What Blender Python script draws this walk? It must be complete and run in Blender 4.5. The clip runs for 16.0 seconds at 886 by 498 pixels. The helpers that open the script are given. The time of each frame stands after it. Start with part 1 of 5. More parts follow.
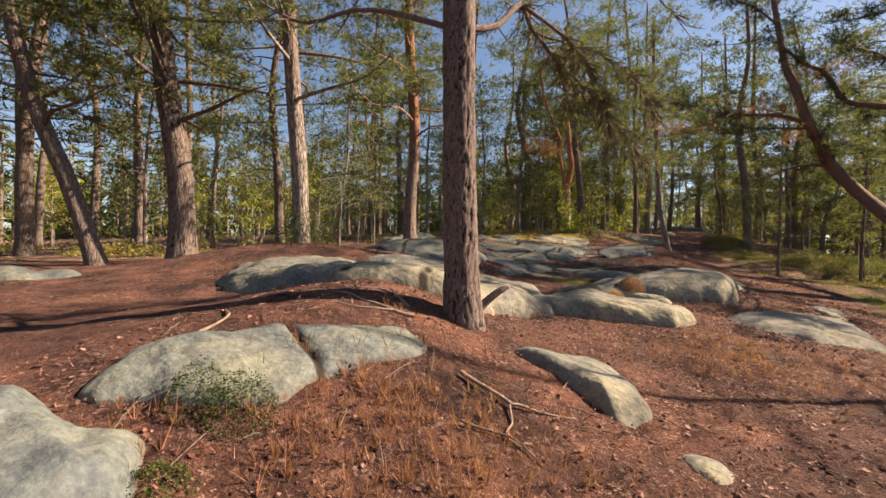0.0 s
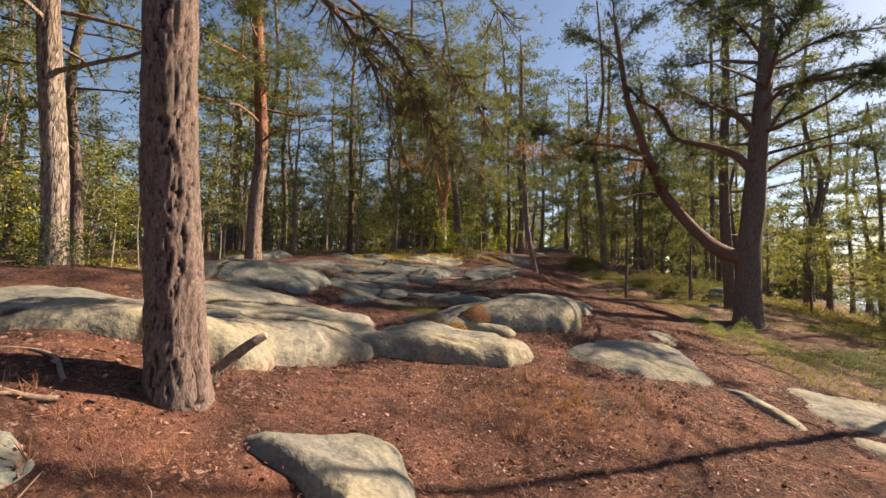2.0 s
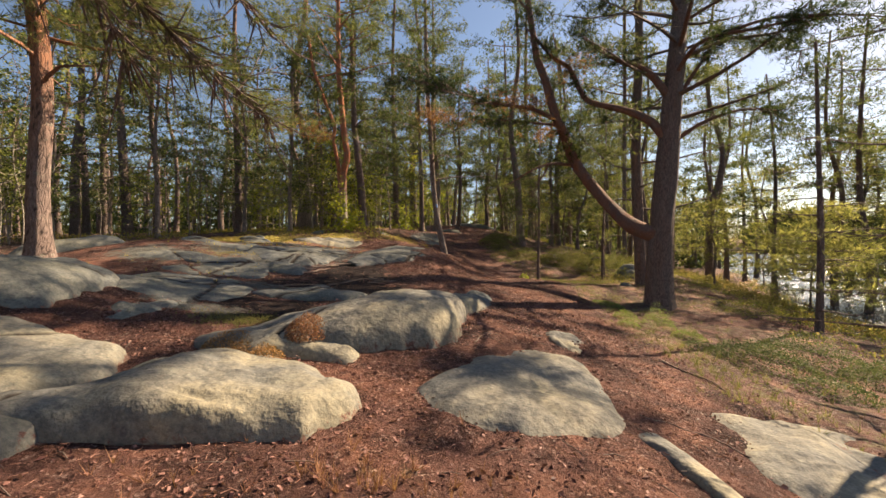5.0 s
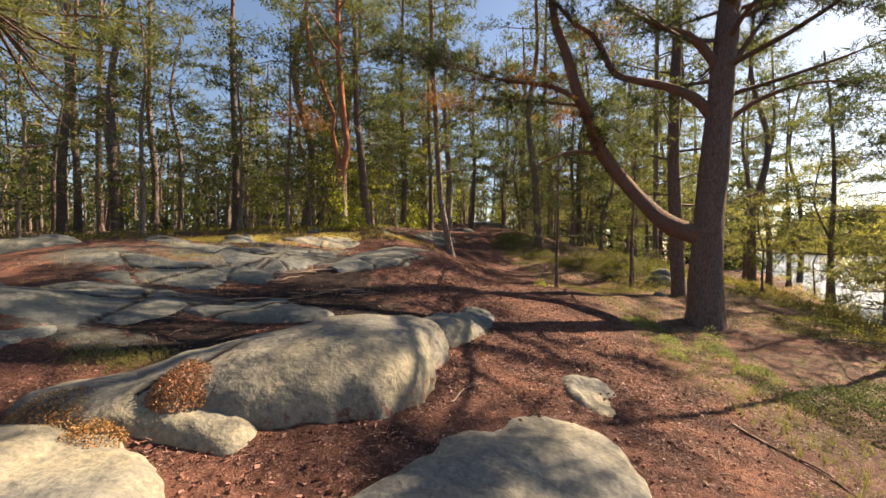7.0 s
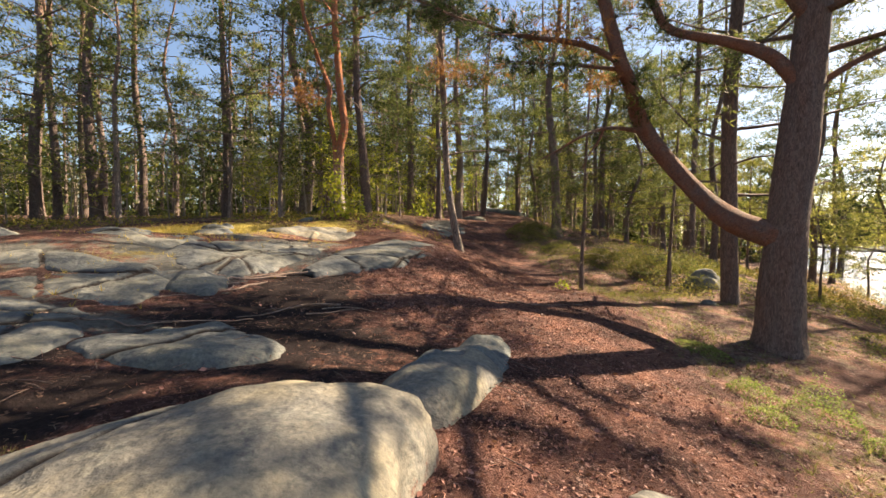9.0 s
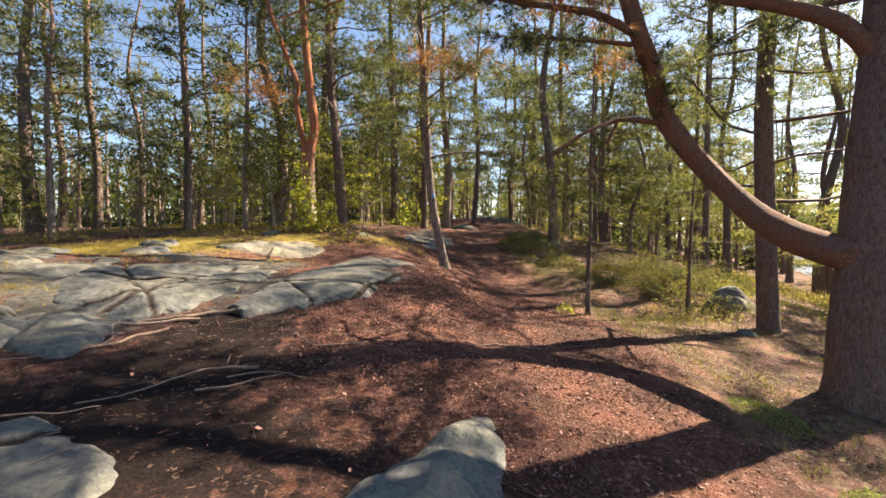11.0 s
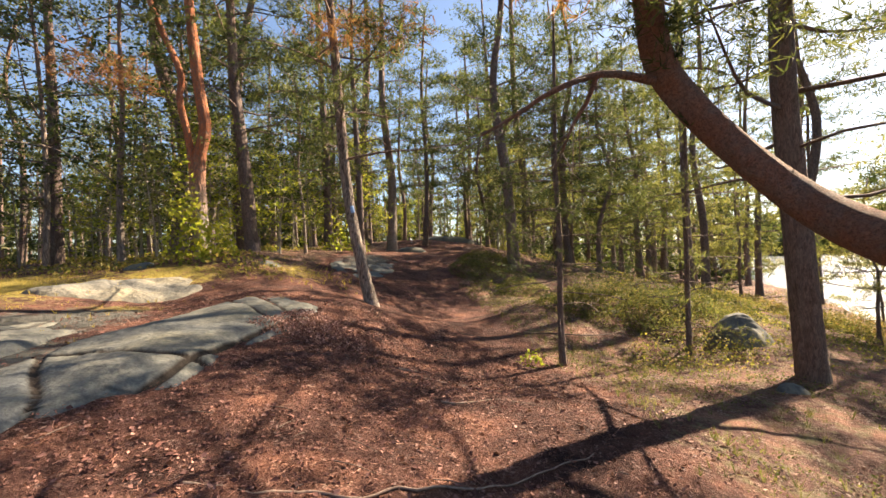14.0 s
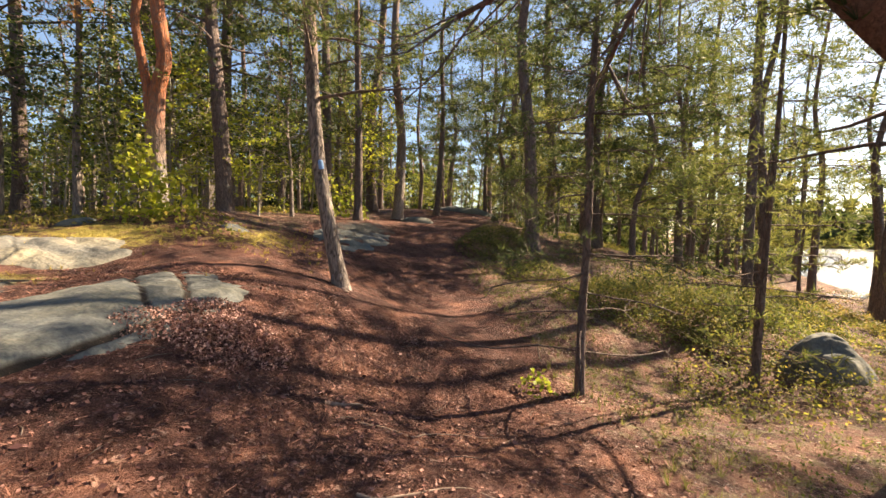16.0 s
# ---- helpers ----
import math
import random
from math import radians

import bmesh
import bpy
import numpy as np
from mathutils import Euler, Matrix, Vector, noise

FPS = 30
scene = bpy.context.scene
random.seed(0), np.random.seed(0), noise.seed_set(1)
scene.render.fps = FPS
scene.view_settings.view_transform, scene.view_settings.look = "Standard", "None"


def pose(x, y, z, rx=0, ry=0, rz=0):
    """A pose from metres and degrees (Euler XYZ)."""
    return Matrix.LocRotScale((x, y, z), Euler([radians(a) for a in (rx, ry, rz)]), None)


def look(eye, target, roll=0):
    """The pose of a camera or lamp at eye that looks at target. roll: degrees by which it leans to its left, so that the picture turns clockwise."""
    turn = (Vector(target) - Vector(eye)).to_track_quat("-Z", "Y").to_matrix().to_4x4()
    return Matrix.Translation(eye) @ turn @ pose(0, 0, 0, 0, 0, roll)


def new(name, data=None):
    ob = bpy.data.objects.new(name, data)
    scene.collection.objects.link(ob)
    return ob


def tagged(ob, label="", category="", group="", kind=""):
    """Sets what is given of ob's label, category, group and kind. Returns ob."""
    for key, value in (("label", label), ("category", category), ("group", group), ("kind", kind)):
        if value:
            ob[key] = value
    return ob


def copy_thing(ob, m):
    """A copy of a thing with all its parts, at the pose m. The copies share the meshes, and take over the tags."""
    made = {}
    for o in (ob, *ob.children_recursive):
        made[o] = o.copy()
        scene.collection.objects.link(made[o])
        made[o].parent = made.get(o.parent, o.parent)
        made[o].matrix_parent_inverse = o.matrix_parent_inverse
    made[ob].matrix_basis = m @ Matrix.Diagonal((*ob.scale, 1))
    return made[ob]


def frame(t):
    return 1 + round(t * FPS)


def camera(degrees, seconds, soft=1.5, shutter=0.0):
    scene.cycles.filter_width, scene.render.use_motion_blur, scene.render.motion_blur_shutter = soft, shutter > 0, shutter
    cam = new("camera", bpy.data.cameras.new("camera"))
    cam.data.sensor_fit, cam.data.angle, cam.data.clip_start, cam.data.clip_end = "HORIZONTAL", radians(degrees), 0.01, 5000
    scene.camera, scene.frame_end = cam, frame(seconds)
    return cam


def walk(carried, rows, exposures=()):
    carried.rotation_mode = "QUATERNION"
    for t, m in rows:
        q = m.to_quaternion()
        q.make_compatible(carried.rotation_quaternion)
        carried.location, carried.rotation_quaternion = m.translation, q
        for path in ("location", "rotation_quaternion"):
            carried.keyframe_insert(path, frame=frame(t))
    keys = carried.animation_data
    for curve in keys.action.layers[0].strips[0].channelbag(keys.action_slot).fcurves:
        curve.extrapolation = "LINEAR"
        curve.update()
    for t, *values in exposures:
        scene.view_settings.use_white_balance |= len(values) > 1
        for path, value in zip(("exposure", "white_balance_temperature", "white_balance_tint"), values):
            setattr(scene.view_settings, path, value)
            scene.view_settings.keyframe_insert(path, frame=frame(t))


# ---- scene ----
cam = camera(92.5, 16.0)
PATH = [
    (0, (-1.668, -5.121, -0.493), (-2.588, -3.345, -0.47), 1.0),
    (0.5, (-1.543, -4.722, -0.484), (-2.326, -2.886, -0.37), 2.5),
    (1, (-1.411, -4.351, -0.452), (-2.006, -2.444, -0.346), 1.7),
    (1.5, (-1.309, -4.01, -0.373), (-1.835, -2.082, -0.272), 0.4),
    (2, (-1.112, -3.684, -0.335), (-1.571, -1.741, -0.222), 1.1),
    (2.5, (-0.937, -3.372, -0.293), (-1.26, -1.402, -0.178), 1.6),
    (3, (-0.834, -3.007, -0.247), (-1.022, -1.021, -0.107), 0.9),
    (3.5, (-0.693, -2.656, -0.226), (-0.792, -0.66, -0.14), -0.4),
    (4, (-0.561, -2.291, -0.172), (-0.657, -0.293, -0.154), 0.1),
    (4.2, (-0.523, -2.114, -0.172), (-0.627, -0.117, -0.159), 0.1),
    (6.3, (-0.024, -0.207, -0.059), (-0.201, 1.785, -0.062), -0.8),
    (6.5, (-0.016, -0.049, -0.057), (-0.198, 1.943, -0.059), -0.6),
    (7, (0.048, 0.441, -0.015), (-0.184, 2.427, -0.019), -0.1),
    (7.5, (0.038, 0.964, 0.037), (-0.212, 2.949, 0.029), 0.6),
    (8, (-0.003, 1.404, 0.099), (-0.259, 3.388, 0.077), 0.5),
    (8.2, (-0.014, 1.587, 0.11), (-0.278, 3.569, 0.076), 0.6),
    (10.3, (-0.016, 3.497, 0.468), (-0.323, 5.47, 0.36), 0.2),
    (10.5, (-0.007, 3.699, 0.457), (-0.311, 5.673, 0.353), 0.4),
    (11, (0.013, 4.123, 0.462), (-0.243, 6.106, 0.414), -0.1),
    (11.5, (0.08, 4.54, 0.449), (-0.14, 6.528, 0.423), 0.0),
    (12, (0.089, 4.991, 0.466), (-0.112, 6.981, 0.476), -0.4),
    (12.5, (0.06, 5.448, 0.476), (-0.189, 7.432, 0.511), -2.7),
    (13, (0.166, 5.941, 0.435), (-0.102, 7.923, 0.472), -0.9),
    (13.5, (0.32, 6.465, 0.467), (0.218, 8.46, 0.544), -0.2),
    (14, (0.46, 6.98, 0.516), (0.375, 8.977, 0.57), -2.3),
    (14.5, (0.639, 7.446, 0.53), (0.51, 9.441, 0.588), 0.6),
    (15, (0.727, 7.964, 0.55), (0.582, 9.957, 0.637), 0.2),
    (15.5, (0.803, 8.465, 0.583), (0.668, 10.461, 0.592), -0.8),
    (16, (0.891, 8.961, 0.613), (0.696, 10.949, 0.529), 1.1),
]
walk(cam, [(t, look(e, g, r)) for t, e, g, r in PATH], [(0, 1.6, 6750, 14), (4, 1.53, 6900, 14), (8, 1.95, 6900, 14), (11, 2.25, 6600, 13), (13, 2.2, 6650, 14), (16, 2.2, 6850, 13)])

# ---- light ----
SUN_AZ, SUN_EL = radians(54), radians(36)
world = bpy.data.worlds.new("sky")
scene.world = world
world.use_nodes = True
wn = world.node_tree.nodes
sky = wn.new("ShaderNodeTexSky")
sky.sky_type, sky.sun_disc = "NISHITA", False
sky.sun_elevation, sky.sun_rotation = SUN_EL, SUN_AZ
sky.air_density, sky.dust_density, sky.ozone_density = 1.0, 0.6, 1.4
wn["Background"].inputs["Strength"].default_value = 0.05
world.node_tree.links.new(sky.outputs["Color"], wn["Background"].inputs["Color"])
sun = new("sun", bpy.data.lights.new("sun", "SUN"))
sun.data.energy, sun.data.angle, sun.data.color = 5.0, radians(0.55), (1.0, 0.81, 0.57)
sun.matrix_world = look((math.sin(SUN_AZ) * math.cos(SUN_EL) * 60, math.cos(SUN_AZ) * math.cos(SUN_EL) * 60, math.sin(SUN_EL) * 60), (0, 0, 0))

# ---- numeric helpers ----
rng = np.random.default_rng(7)


def lattice(i, j, seed):
    h = np.sin(i * 127.1 + j * 311.7 + seed * 74.7) * 43758.5453
    return h - np.floor(h)


def vnoise(x, y, scale=1.0, seed=0):
    """Smooth noise from 0 to 1, on arrays."""
    x, y = np.asarray(x, float) * scale, np.asarray(y, float) * scale
    i, j = np.floor(x), np.floor(y)
    u, v = x - i, y - j
    u, v = u * u * (3 - 2 * u), v * v * (3 - 2 * v)
    a = lattice(i, j, seed) * (1 - u) + lattice(i + 1, j, seed) * u
    b = lattice(i, j + 1, seed) * (1 - u) + lattice(i + 1, j + 1, seed) * u
    return a * (1 - v) + b * v


def fnoise(x, y, scale=1.0, seed=0, octaves=3):
    total, amp, norm = 0.0, 1.0, 0.0
    for k in range(octaves):
        total = total + amp * vnoise(x, y, scale * 2 ** k, seed + 11 * k)
        norm, amp = norm + amp, amp * 0.5
    return total / norm


def sstep(a, b, x):
    t = np.clip((np.asarray(x, float) - a) / (b - a), 0, 1)
    return t * t * (3 - 2 * t)


# ---- lie of the land ----
# low swells and hollows: x, y, width, height
SWELLS = [
    (0.2, 18.4, 2.6, -1.089),
    (2, 14, 1.6, -0.448),
    (-0.6, 4.4, 1.6, 0.265),
    (-4.2, -1.5, 1, 0.497),
    (-4.9, 14.2, 1, -0.337),
    (-8, 1, 1.6, 0.591),
    (-2.6, 25.7, 2.6, -0.515),
    (-6.2, 3.8, 1, 0.409),
    (-8.6, 9.2, 1.6, 0.406),
    (2.4, 17.1, 1, 0.245),
    (8, 40, 2.6, 0.574),
    (-5.6, 17.9, 1, 0.247),
    (3.8, 15.2, 1, -0.357),
    (0.2, 13.1, 1, -0.438),
    (-0, 1.6, 1, 0.148),
    (-4.6, -3.3, 1, 0.234),
    (20, 35, 1, -0.514),
    (-3, 35, 1, -0.485),
    (2.4, 22.3, 1, -0.21),
    (-0.6, 16.4, 1, -0.209),
    (-1.5, -4.7, 1, -0.249),
    (-4.4, 11.9, 1, -0.148),
    (-0.1, 10.7, 1, -0.156),
    (3.6, 9.4, 1, -0.149),
]
LAKE_Z = -2.6


def shore(y):
    return 17.5 + 0.42 * np.maximum(0, np.asarray(y, float) - 12)


def gz(x, y):
    x, y = np.asarray(x, float), np.asarray(y, float)
    a, b = np.tanh(x / 7), np.tanh((y - 8) / 14)
    z = (-1.084 - 1.069 * a + 1.954 * b - 0.4 * a * b - 0.244 * a * a + 1.016 * b * b - 1.227 * a * a * b + 0.413 * a * b * b)
    for cx, cy, w, h in SWELLS:
        z = z + h * np.exp(-((x - cx) ** 2 + (y - cy) ** 2) / (2 * w * w))
    z = z - 1.5 * sstep(6.0, 18.0, x) * (0.6 + 0.4 * sstep(0, 14, y))
    s = shore(y)
    z = z - 4.2 * sstep(s - 7, s + 5, x)
    z = z + 14 * sstep(165, 300, np.hypot(x, y - 8)) * sstep(s, s + 40, x)
    return z


def gpt(x, y, up=0.0):
    return Vector((x, y, float(gz(x, y)) + up))


# ---- mesh helpers ----
def fast_mesh(name, V, F, material, smooth=False):
    V, F = np.asarray(V, np.float32), np.asarray(F, np.int32)
    me = bpy.data.meshes.new(name)
    n, k = F.shape
    me.vertices.add(len(V))
    me.vertices.foreach_set("co", V.ravel())
    me.loops.add(n * k)
    me.loops.foreach_set("vertex_index", F.ravel())
    me.polygons.add(n)
    me.polygons.foreach_set("loop_start", np.arange(n, dtype=np.int32) * k)
    me.polygons.foreach_set("use_smooth", np.full(n, smooth))
    me.update(calc_edges=True)
    me.materials.append(material)
    return me


def joined(parts):
    V, F, off = [], [], 0
    for v, f in parts:
        V.append(v)
        F.append(np.asarray(f) + off)
        off += len(v)
    return np.concatenate(V), np.concatenate(F)


def thing(name, place, label, category, group="", kind=""):
    ob = new(name)
    ob.empty_display_size = 0.2
    ob.location = place
    return tagged(ob, label, category, group, kind)


def part(name, mesh, parent, label="", kind=""):
    ob = new(name, mesh)
    ob.parent = parent
    return tagged(ob, label, kind=kind)


def spline(pts, step=0.12):
    """A smooth run of points through the given ones; the radius, if there is a fourth number, runs along."""
    P = np.asarray(pts, float)
    out = []
    for i in range(len(P) - 1):
        p0, p1, p2, p3 = P[max(i - 1, 0)], P[i], P[i + 1], P[min(i + 2, len(P) - 1)]
        n = max(2, int(np.linalg.norm(p2[:3] - p1[:3]) / step))
        for t in np.arange(n) / n:
            out.append(0.5 * (2 * p1 + (p2 - p0) * t + (2 * p0 - 5 * p1 + 4 * p2 - p3) * t * t + (3 * p1 - p0 - 3 * p2 + p3) * t ** 3))
    out.append(P[-1])
    return np.array(out)


def cell_gap(u, v, around, seed, wide=0.062, tall=0.13):
    """Long bark plates round a trunk: a chance value for each plate, and the distance from its edge, 0 at the furrow."""
    n = max(4, int(round(around / wide)))
    c, d = np.cos(u / around * 2 * np.pi), np.sin(u / around * 2 * np.pi)
    bend = fnoise(c * 2.1 + v * 2.6 + 5, d * 2.1 - v * 1.9, 1.0, seed + 1, 3) - 0.5
    lift = fnoise(c * 3.0 + 20, d * 3.0 + v * 5.5, 1.0, seed + 4, 3) - 0.5
    u, v = u / around * n + 1.5 * bend, v / tall + 1.5 * lift
    iu, iv = np.floor(u), np.floor(v)
    first, second, mark = np.full(u.shape, 9.0), np.full(u.shape, 9.0), np.zeros(u.shape)
    for du in (-1, 0, 1):
        for dv in (-1, 0, 1):
            cu, cv = iu + du, iv + dv
            k = np.mod(cu, n)
            d = np.hypot(cu + 0.1 + 0.8 * lattice(k, cv, seed) - u, cv + 0.1 + 0.8 * lattice(k, cv, seed + 7) - v)
            nearer = d < first
            second = np.where(nearer, first, np.minimum(second, d))
            mark = np.where(nearer, lattice(k, cv, seed + 13), mark)
            first = np.where(nearer, d, first)
    return mark, second - first


def tube(run, sides=8, rough=0.0, seed=0, plates=0.0):
    """A round limb along a run of x, y, z, radius; plates: depth of bark furrows."""
    run = np.asarray(run, float)
    C, Rr = run[:, :3], run[:, 3]
    T = np.gradient(C, axis=0)
    T /= np.linalg.norm(T, axis=1)[:, None] + 1e-9
    ref = np.array([0.31, 0.95, 0.05]) if abs(T[:, 2]).mean() > 0.5 else np.array([0.1, 0.1, 1.0])
    A = np.cross(T, ref)
    A /= np.linalg.norm(A, axis=1)[:, None] + 1e-9
    B = np.cross(T, A)
    th = np.linspace(0, 2 * np.pi, sides, endpoint=False)
    length = np.r_[0, np.cumsum(np.linalg.norm(np.diff(C, axis=0), axis=1))]
    rad = np.repeat(Rr[:, None], sides, 1)
    if rough:
        w = np.cos(th)[None, :] * 3 + seed
        v = np.sin(th)[None, :] * 3
        rad = rad * (1 + rough * (vnoise(w + length[:, None] * 1.3, v - length[:, None] * 0.7, 0.8, seed) - 0.5) * 2)
    furrow = None
    if plates:
        rings, gap = cell_gap(th[None, :] * np.maximum(Rr.mean(), 0.1) + 0 * length[:, None], length[:, None] + 0 * th[None, :], 2 * np.pi * max(float(Rr.mean()), 0.1), seed)
        open_ = vnoise(np.cos(th)[None, :] * 4 + 3, np.sin(th)[None, :] * 4 + length[:, None] * 4, 1.0, seed + 8)
        furrow = (1 - sstep(0.02, 0.05 + 0.17 * open_, gap)) * (0.45 + 0.55 * sstep(0.15, 0.5, open_))
        flake = fnoise(np.cos(th)[None, :] * 9 + seed, np.sin(th)[None, :] * 9 + length[:, None] * 11, 1.0, seed + 2, 3)
        rad = rad + plates * (0.75 * (np.round(rings * 3 + flake * 0.7) / 3 - 0.5) - 1.0 * furrow + 0.6 * (flake - 0.5))
    V = C[:, None, :] + A[:, None, :] * (np.cos(th)[None, :, None] * rad[:, :, None]) + B[:, None, :] * (np.sin(th)[None, :, None] * rad[:, :, None])
    n = len(C)
    i, j = np.meshgrid(np.arange(n - 1), np.arange(sides), indexing="ij")
    a = i * sides + j
    b = i * sides + (j + 1) % sides
    F = np.stack([a, b, b + sides, a + sides], -1).reshape(-1, 4)
    V = V.reshape(-1, 3)
    cap = len(V)
    V = np.concatenate([V, C[:1], C[-1:]])
    q = np.arange(sides)
    lastring = (n - 1) * sides
    fan = np.stack([lastring + q, lastring + (q + 1) % sides, np.full(sides, cap + 1), np.full(sides, cap + 1)], -1)
    return V, F, fan, None if furrow is None else np.r_[furrow.ravel(), 0, 0]


def limb_mesh(name, runs, material, sides=8, rough=0.0, plates=0.0, seed=0, smooth=True):
    """One mesh out of several limbs."""
    bits = []
    for k, run in enumerate(runs):
        V, F, fan, furrow = tube(run, sides, rough, seed + k, plates)
        tri = np.c_[fan[:, 0], fan[:, 1], fan[:, 2]]
        quads = F
        # close the end with thin quads that share the tip
        V = np.concatenate([V, V[-1:] + 1e-4])
        bits.append((V, np.concatenate([quads, np.c_[tri[:, 0], tri[:, 1], tri[:, 2], np.full(len(tri), len(V) - 1)]])))
    V, F = joined(bits)
    me = fast_mesh(name, V, F, material, smooth)
    if furrow is not None and len(runs) == 1:
        at = me.attributes.new("furrow", "FLOAT", "POINT")
        at.data.foreach_set("value", np.r_[furrow, 0.0].astype(np.float32))
    return me


def unit(v):
    return v / (np.linalg.norm(v, axis=-1, keepdims=True) + 1e-9)


def blades(centres, ways, size, count, width, spread, gen):
    """Tufts of thin needles or leaves: count triangles round each centre, fanned about its way."""
    n = len(centres)
    C = np.repeat(centres, count, 0)
    W = unit(np.repeat(ways, count, 0) + spread * gen.normal(size=(n * count, 3)))
    S = np.repeat(size, count) * gen.uniform(0.6, 1.15, n * count)
    side = unit(np.cross(W, gen.normal(size=(n * count, 3))))
    root = C + W * (S * 0.1)[:, None]
    wd = (width * S)[:, None]
    V = np.stack([root - side * wd * 0.5, root + side * wd * 0.5, C + W * S[:, None]], 1).reshape(-1, 3)
    return V, np.arange(len(V)).reshape(-1, 3)


def leaves(centres, size, gen, flat=0.4):
    """Single leaves: bent quads."""
    n = len(centres)
    d = unit(gen.normal(size=(n, 3)) * np.array([1, 1, flat]))
    s = unit(np.cross(d, gen.normal(size=(n, 3)) + np.array([0, 0, 1.5])))
    L = (size * gen.uniform(0.6, 1.3, n))[:, None]
    V = np.stack([centres, centres + d * L * 0.5 + s * L * 0.33, centres + d * L + np.array([0, 0, -0.15]) * L, centres + d * L * 0.5 - s * L * 0.33], 1).reshape(-1, 3)
    return V, np.arange(len(V)).reshape(-1, 4)


# ---- materials ----
def nodes_of(name, rough=0.8):
    m = bpy.data.materials.new(name)
    m.use_nodes = True
    t = m.node_tree
    p = t.nodes["Principled BSDF"]
    p.inputs["Roughness"].default_value = rough
    p.inputs["Specular IOR Level"].default_value = 0.2
    return m, t, p


def coords(t, kind="Object", scale=(1, 1, 1)):
    c = t.nodes.new("ShaderNodeTexCoord")
    g = t.nodes.new("ShaderNodeMapping")
    g.inputs["Scale"].default_value = scale
    t.links.new(c.outputs[kind], g.inputs["Vector"])
    return g.outputs["Vector"]


def tex_noise(t, vec, scale, detail=6, rough=0.6, distort=0.0):
    n = t.nodes.new("ShaderNodeTexNoise")
    n.inputs["Scale"].default_value, n.inputs["Detail"].default_value = scale, detail
    n.inputs["Roughness"].default_value, n.inputs["Distortion"].default_value = rough, distort
    t.links.new(vec, n.inputs["Vector"])
    return n.outputs["Fac"]


def tex_voronoi(t, vec, scale, feature="F1"):
    n = t.nodes.new("ShaderNodeTexVoronoi")
    n.feature = feature
    n.inputs["Scale"].default_value = scale
    t.links.new(vec, n.inputs["Vector"])
    return n.outputs["Distance"]


def ramp(t, fac, stops):
    r = t.nodes.new("ShaderNodeValToRGB")
    e = r.color_ramp.elements
    while len(e) < len(stops):
        e.new(0.5)
    for el, (p, c) in zip(e, stops):
        el.position, el.color = p, (*c, 1) if len(c) == 3 else c
    t.links.new(fac, r.inputs["Fac"])
    return r.outputs["Color"]


def grey(*stops):
    return [(p, (v, v, v)) for p, v in stops]


def mix(t, fac, a, b, blend="MIX"):
    m = t.nodes.new("ShaderNodeMix")
    m.data_type, m.blend_type = "RGBA", blend
    if isinstance(fac, float):
        m.inputs["Factor"].default_value = fac
    else:
        t.links.new(fac, m.inputs["Factor"])
    for s, v in (("A", a), ("B", b)):
        sock = [q for q in m.inputs if q.name == s and q.type == "RGBA"][0]
        if isinstance(v, tuple):
            sock.default_value = (*v, 1)
        else:
            t.links.new(v, sock)
    return [q for q in m.outputs if q.type == "RGBA"][0]


def calc(t, op, a, b):
    m = t.nodes.new("ShaderNodeMath")
    m.operation, m.use_clamp = op, False
    for k, v in enumerate((a, b)):
        if isinstance(v, (int, float)):
            m.inputs[k].default_value = v
        else:
            t.links.new(v, m.inputs[k])
    return m.outputs[0]


def bumped(t, p, height, strength=0.5, dist=0.02):
    b = t.nodes.new("ShaderNodeBump")
    b.inputs["Strength"].default_value, b.inputs["Distance"].default_value = strength, dist
    t.links.new(height, b.inputs["Height"])
    t.links.new(b.outputs["Normal"], p.inputs["Normal"])


def attr(t, name):
    a = t.nodes.new("ShaderNodeAttribute")
    a.attribute_name = name
    return a.outputs["Fac"]


def cell_shade(t, vec, scale):
    """A chance value from 0 to 1 for each chip of a litter pattern, and the distance to its middle."""
    n = t.nodes.new("ShaderNodeTexVoronoi")
    n.inputs["Scale"].default_value = scale
    t.links.new(vec, n.inputs["Vector"])
    s = t.nodes.new("ShaderNodeSeparateColor")
    t.links.new(n.outputs["Color"], s.inputs[0])
    return s.outputs[0], n.outputs["Distance"]


def bent_coords(t, amount, scale):
    """Object coordinates pushed about by noise, so that patterns lose their order."""
    v = coords(t)
    w = t.nodes.new("ShaderNodeTexNoise")
    w.inputs["Scale"].default_value, w.inputs["Detail"].default_value = scale, 4
    t.links.new(v, w.inputs["Vector"])
    b = t.nodes.new("ShaderNodeVectorMath")
    b.operation = "MULTIPLY_ADD"
    b.inputs[1].default_value = (amount, amount, amount)
    t.links.new(w.outputs["Color"], b.inputs[0])
    t.links.new(v, b.inputs[2])
    return b.outputs[0]


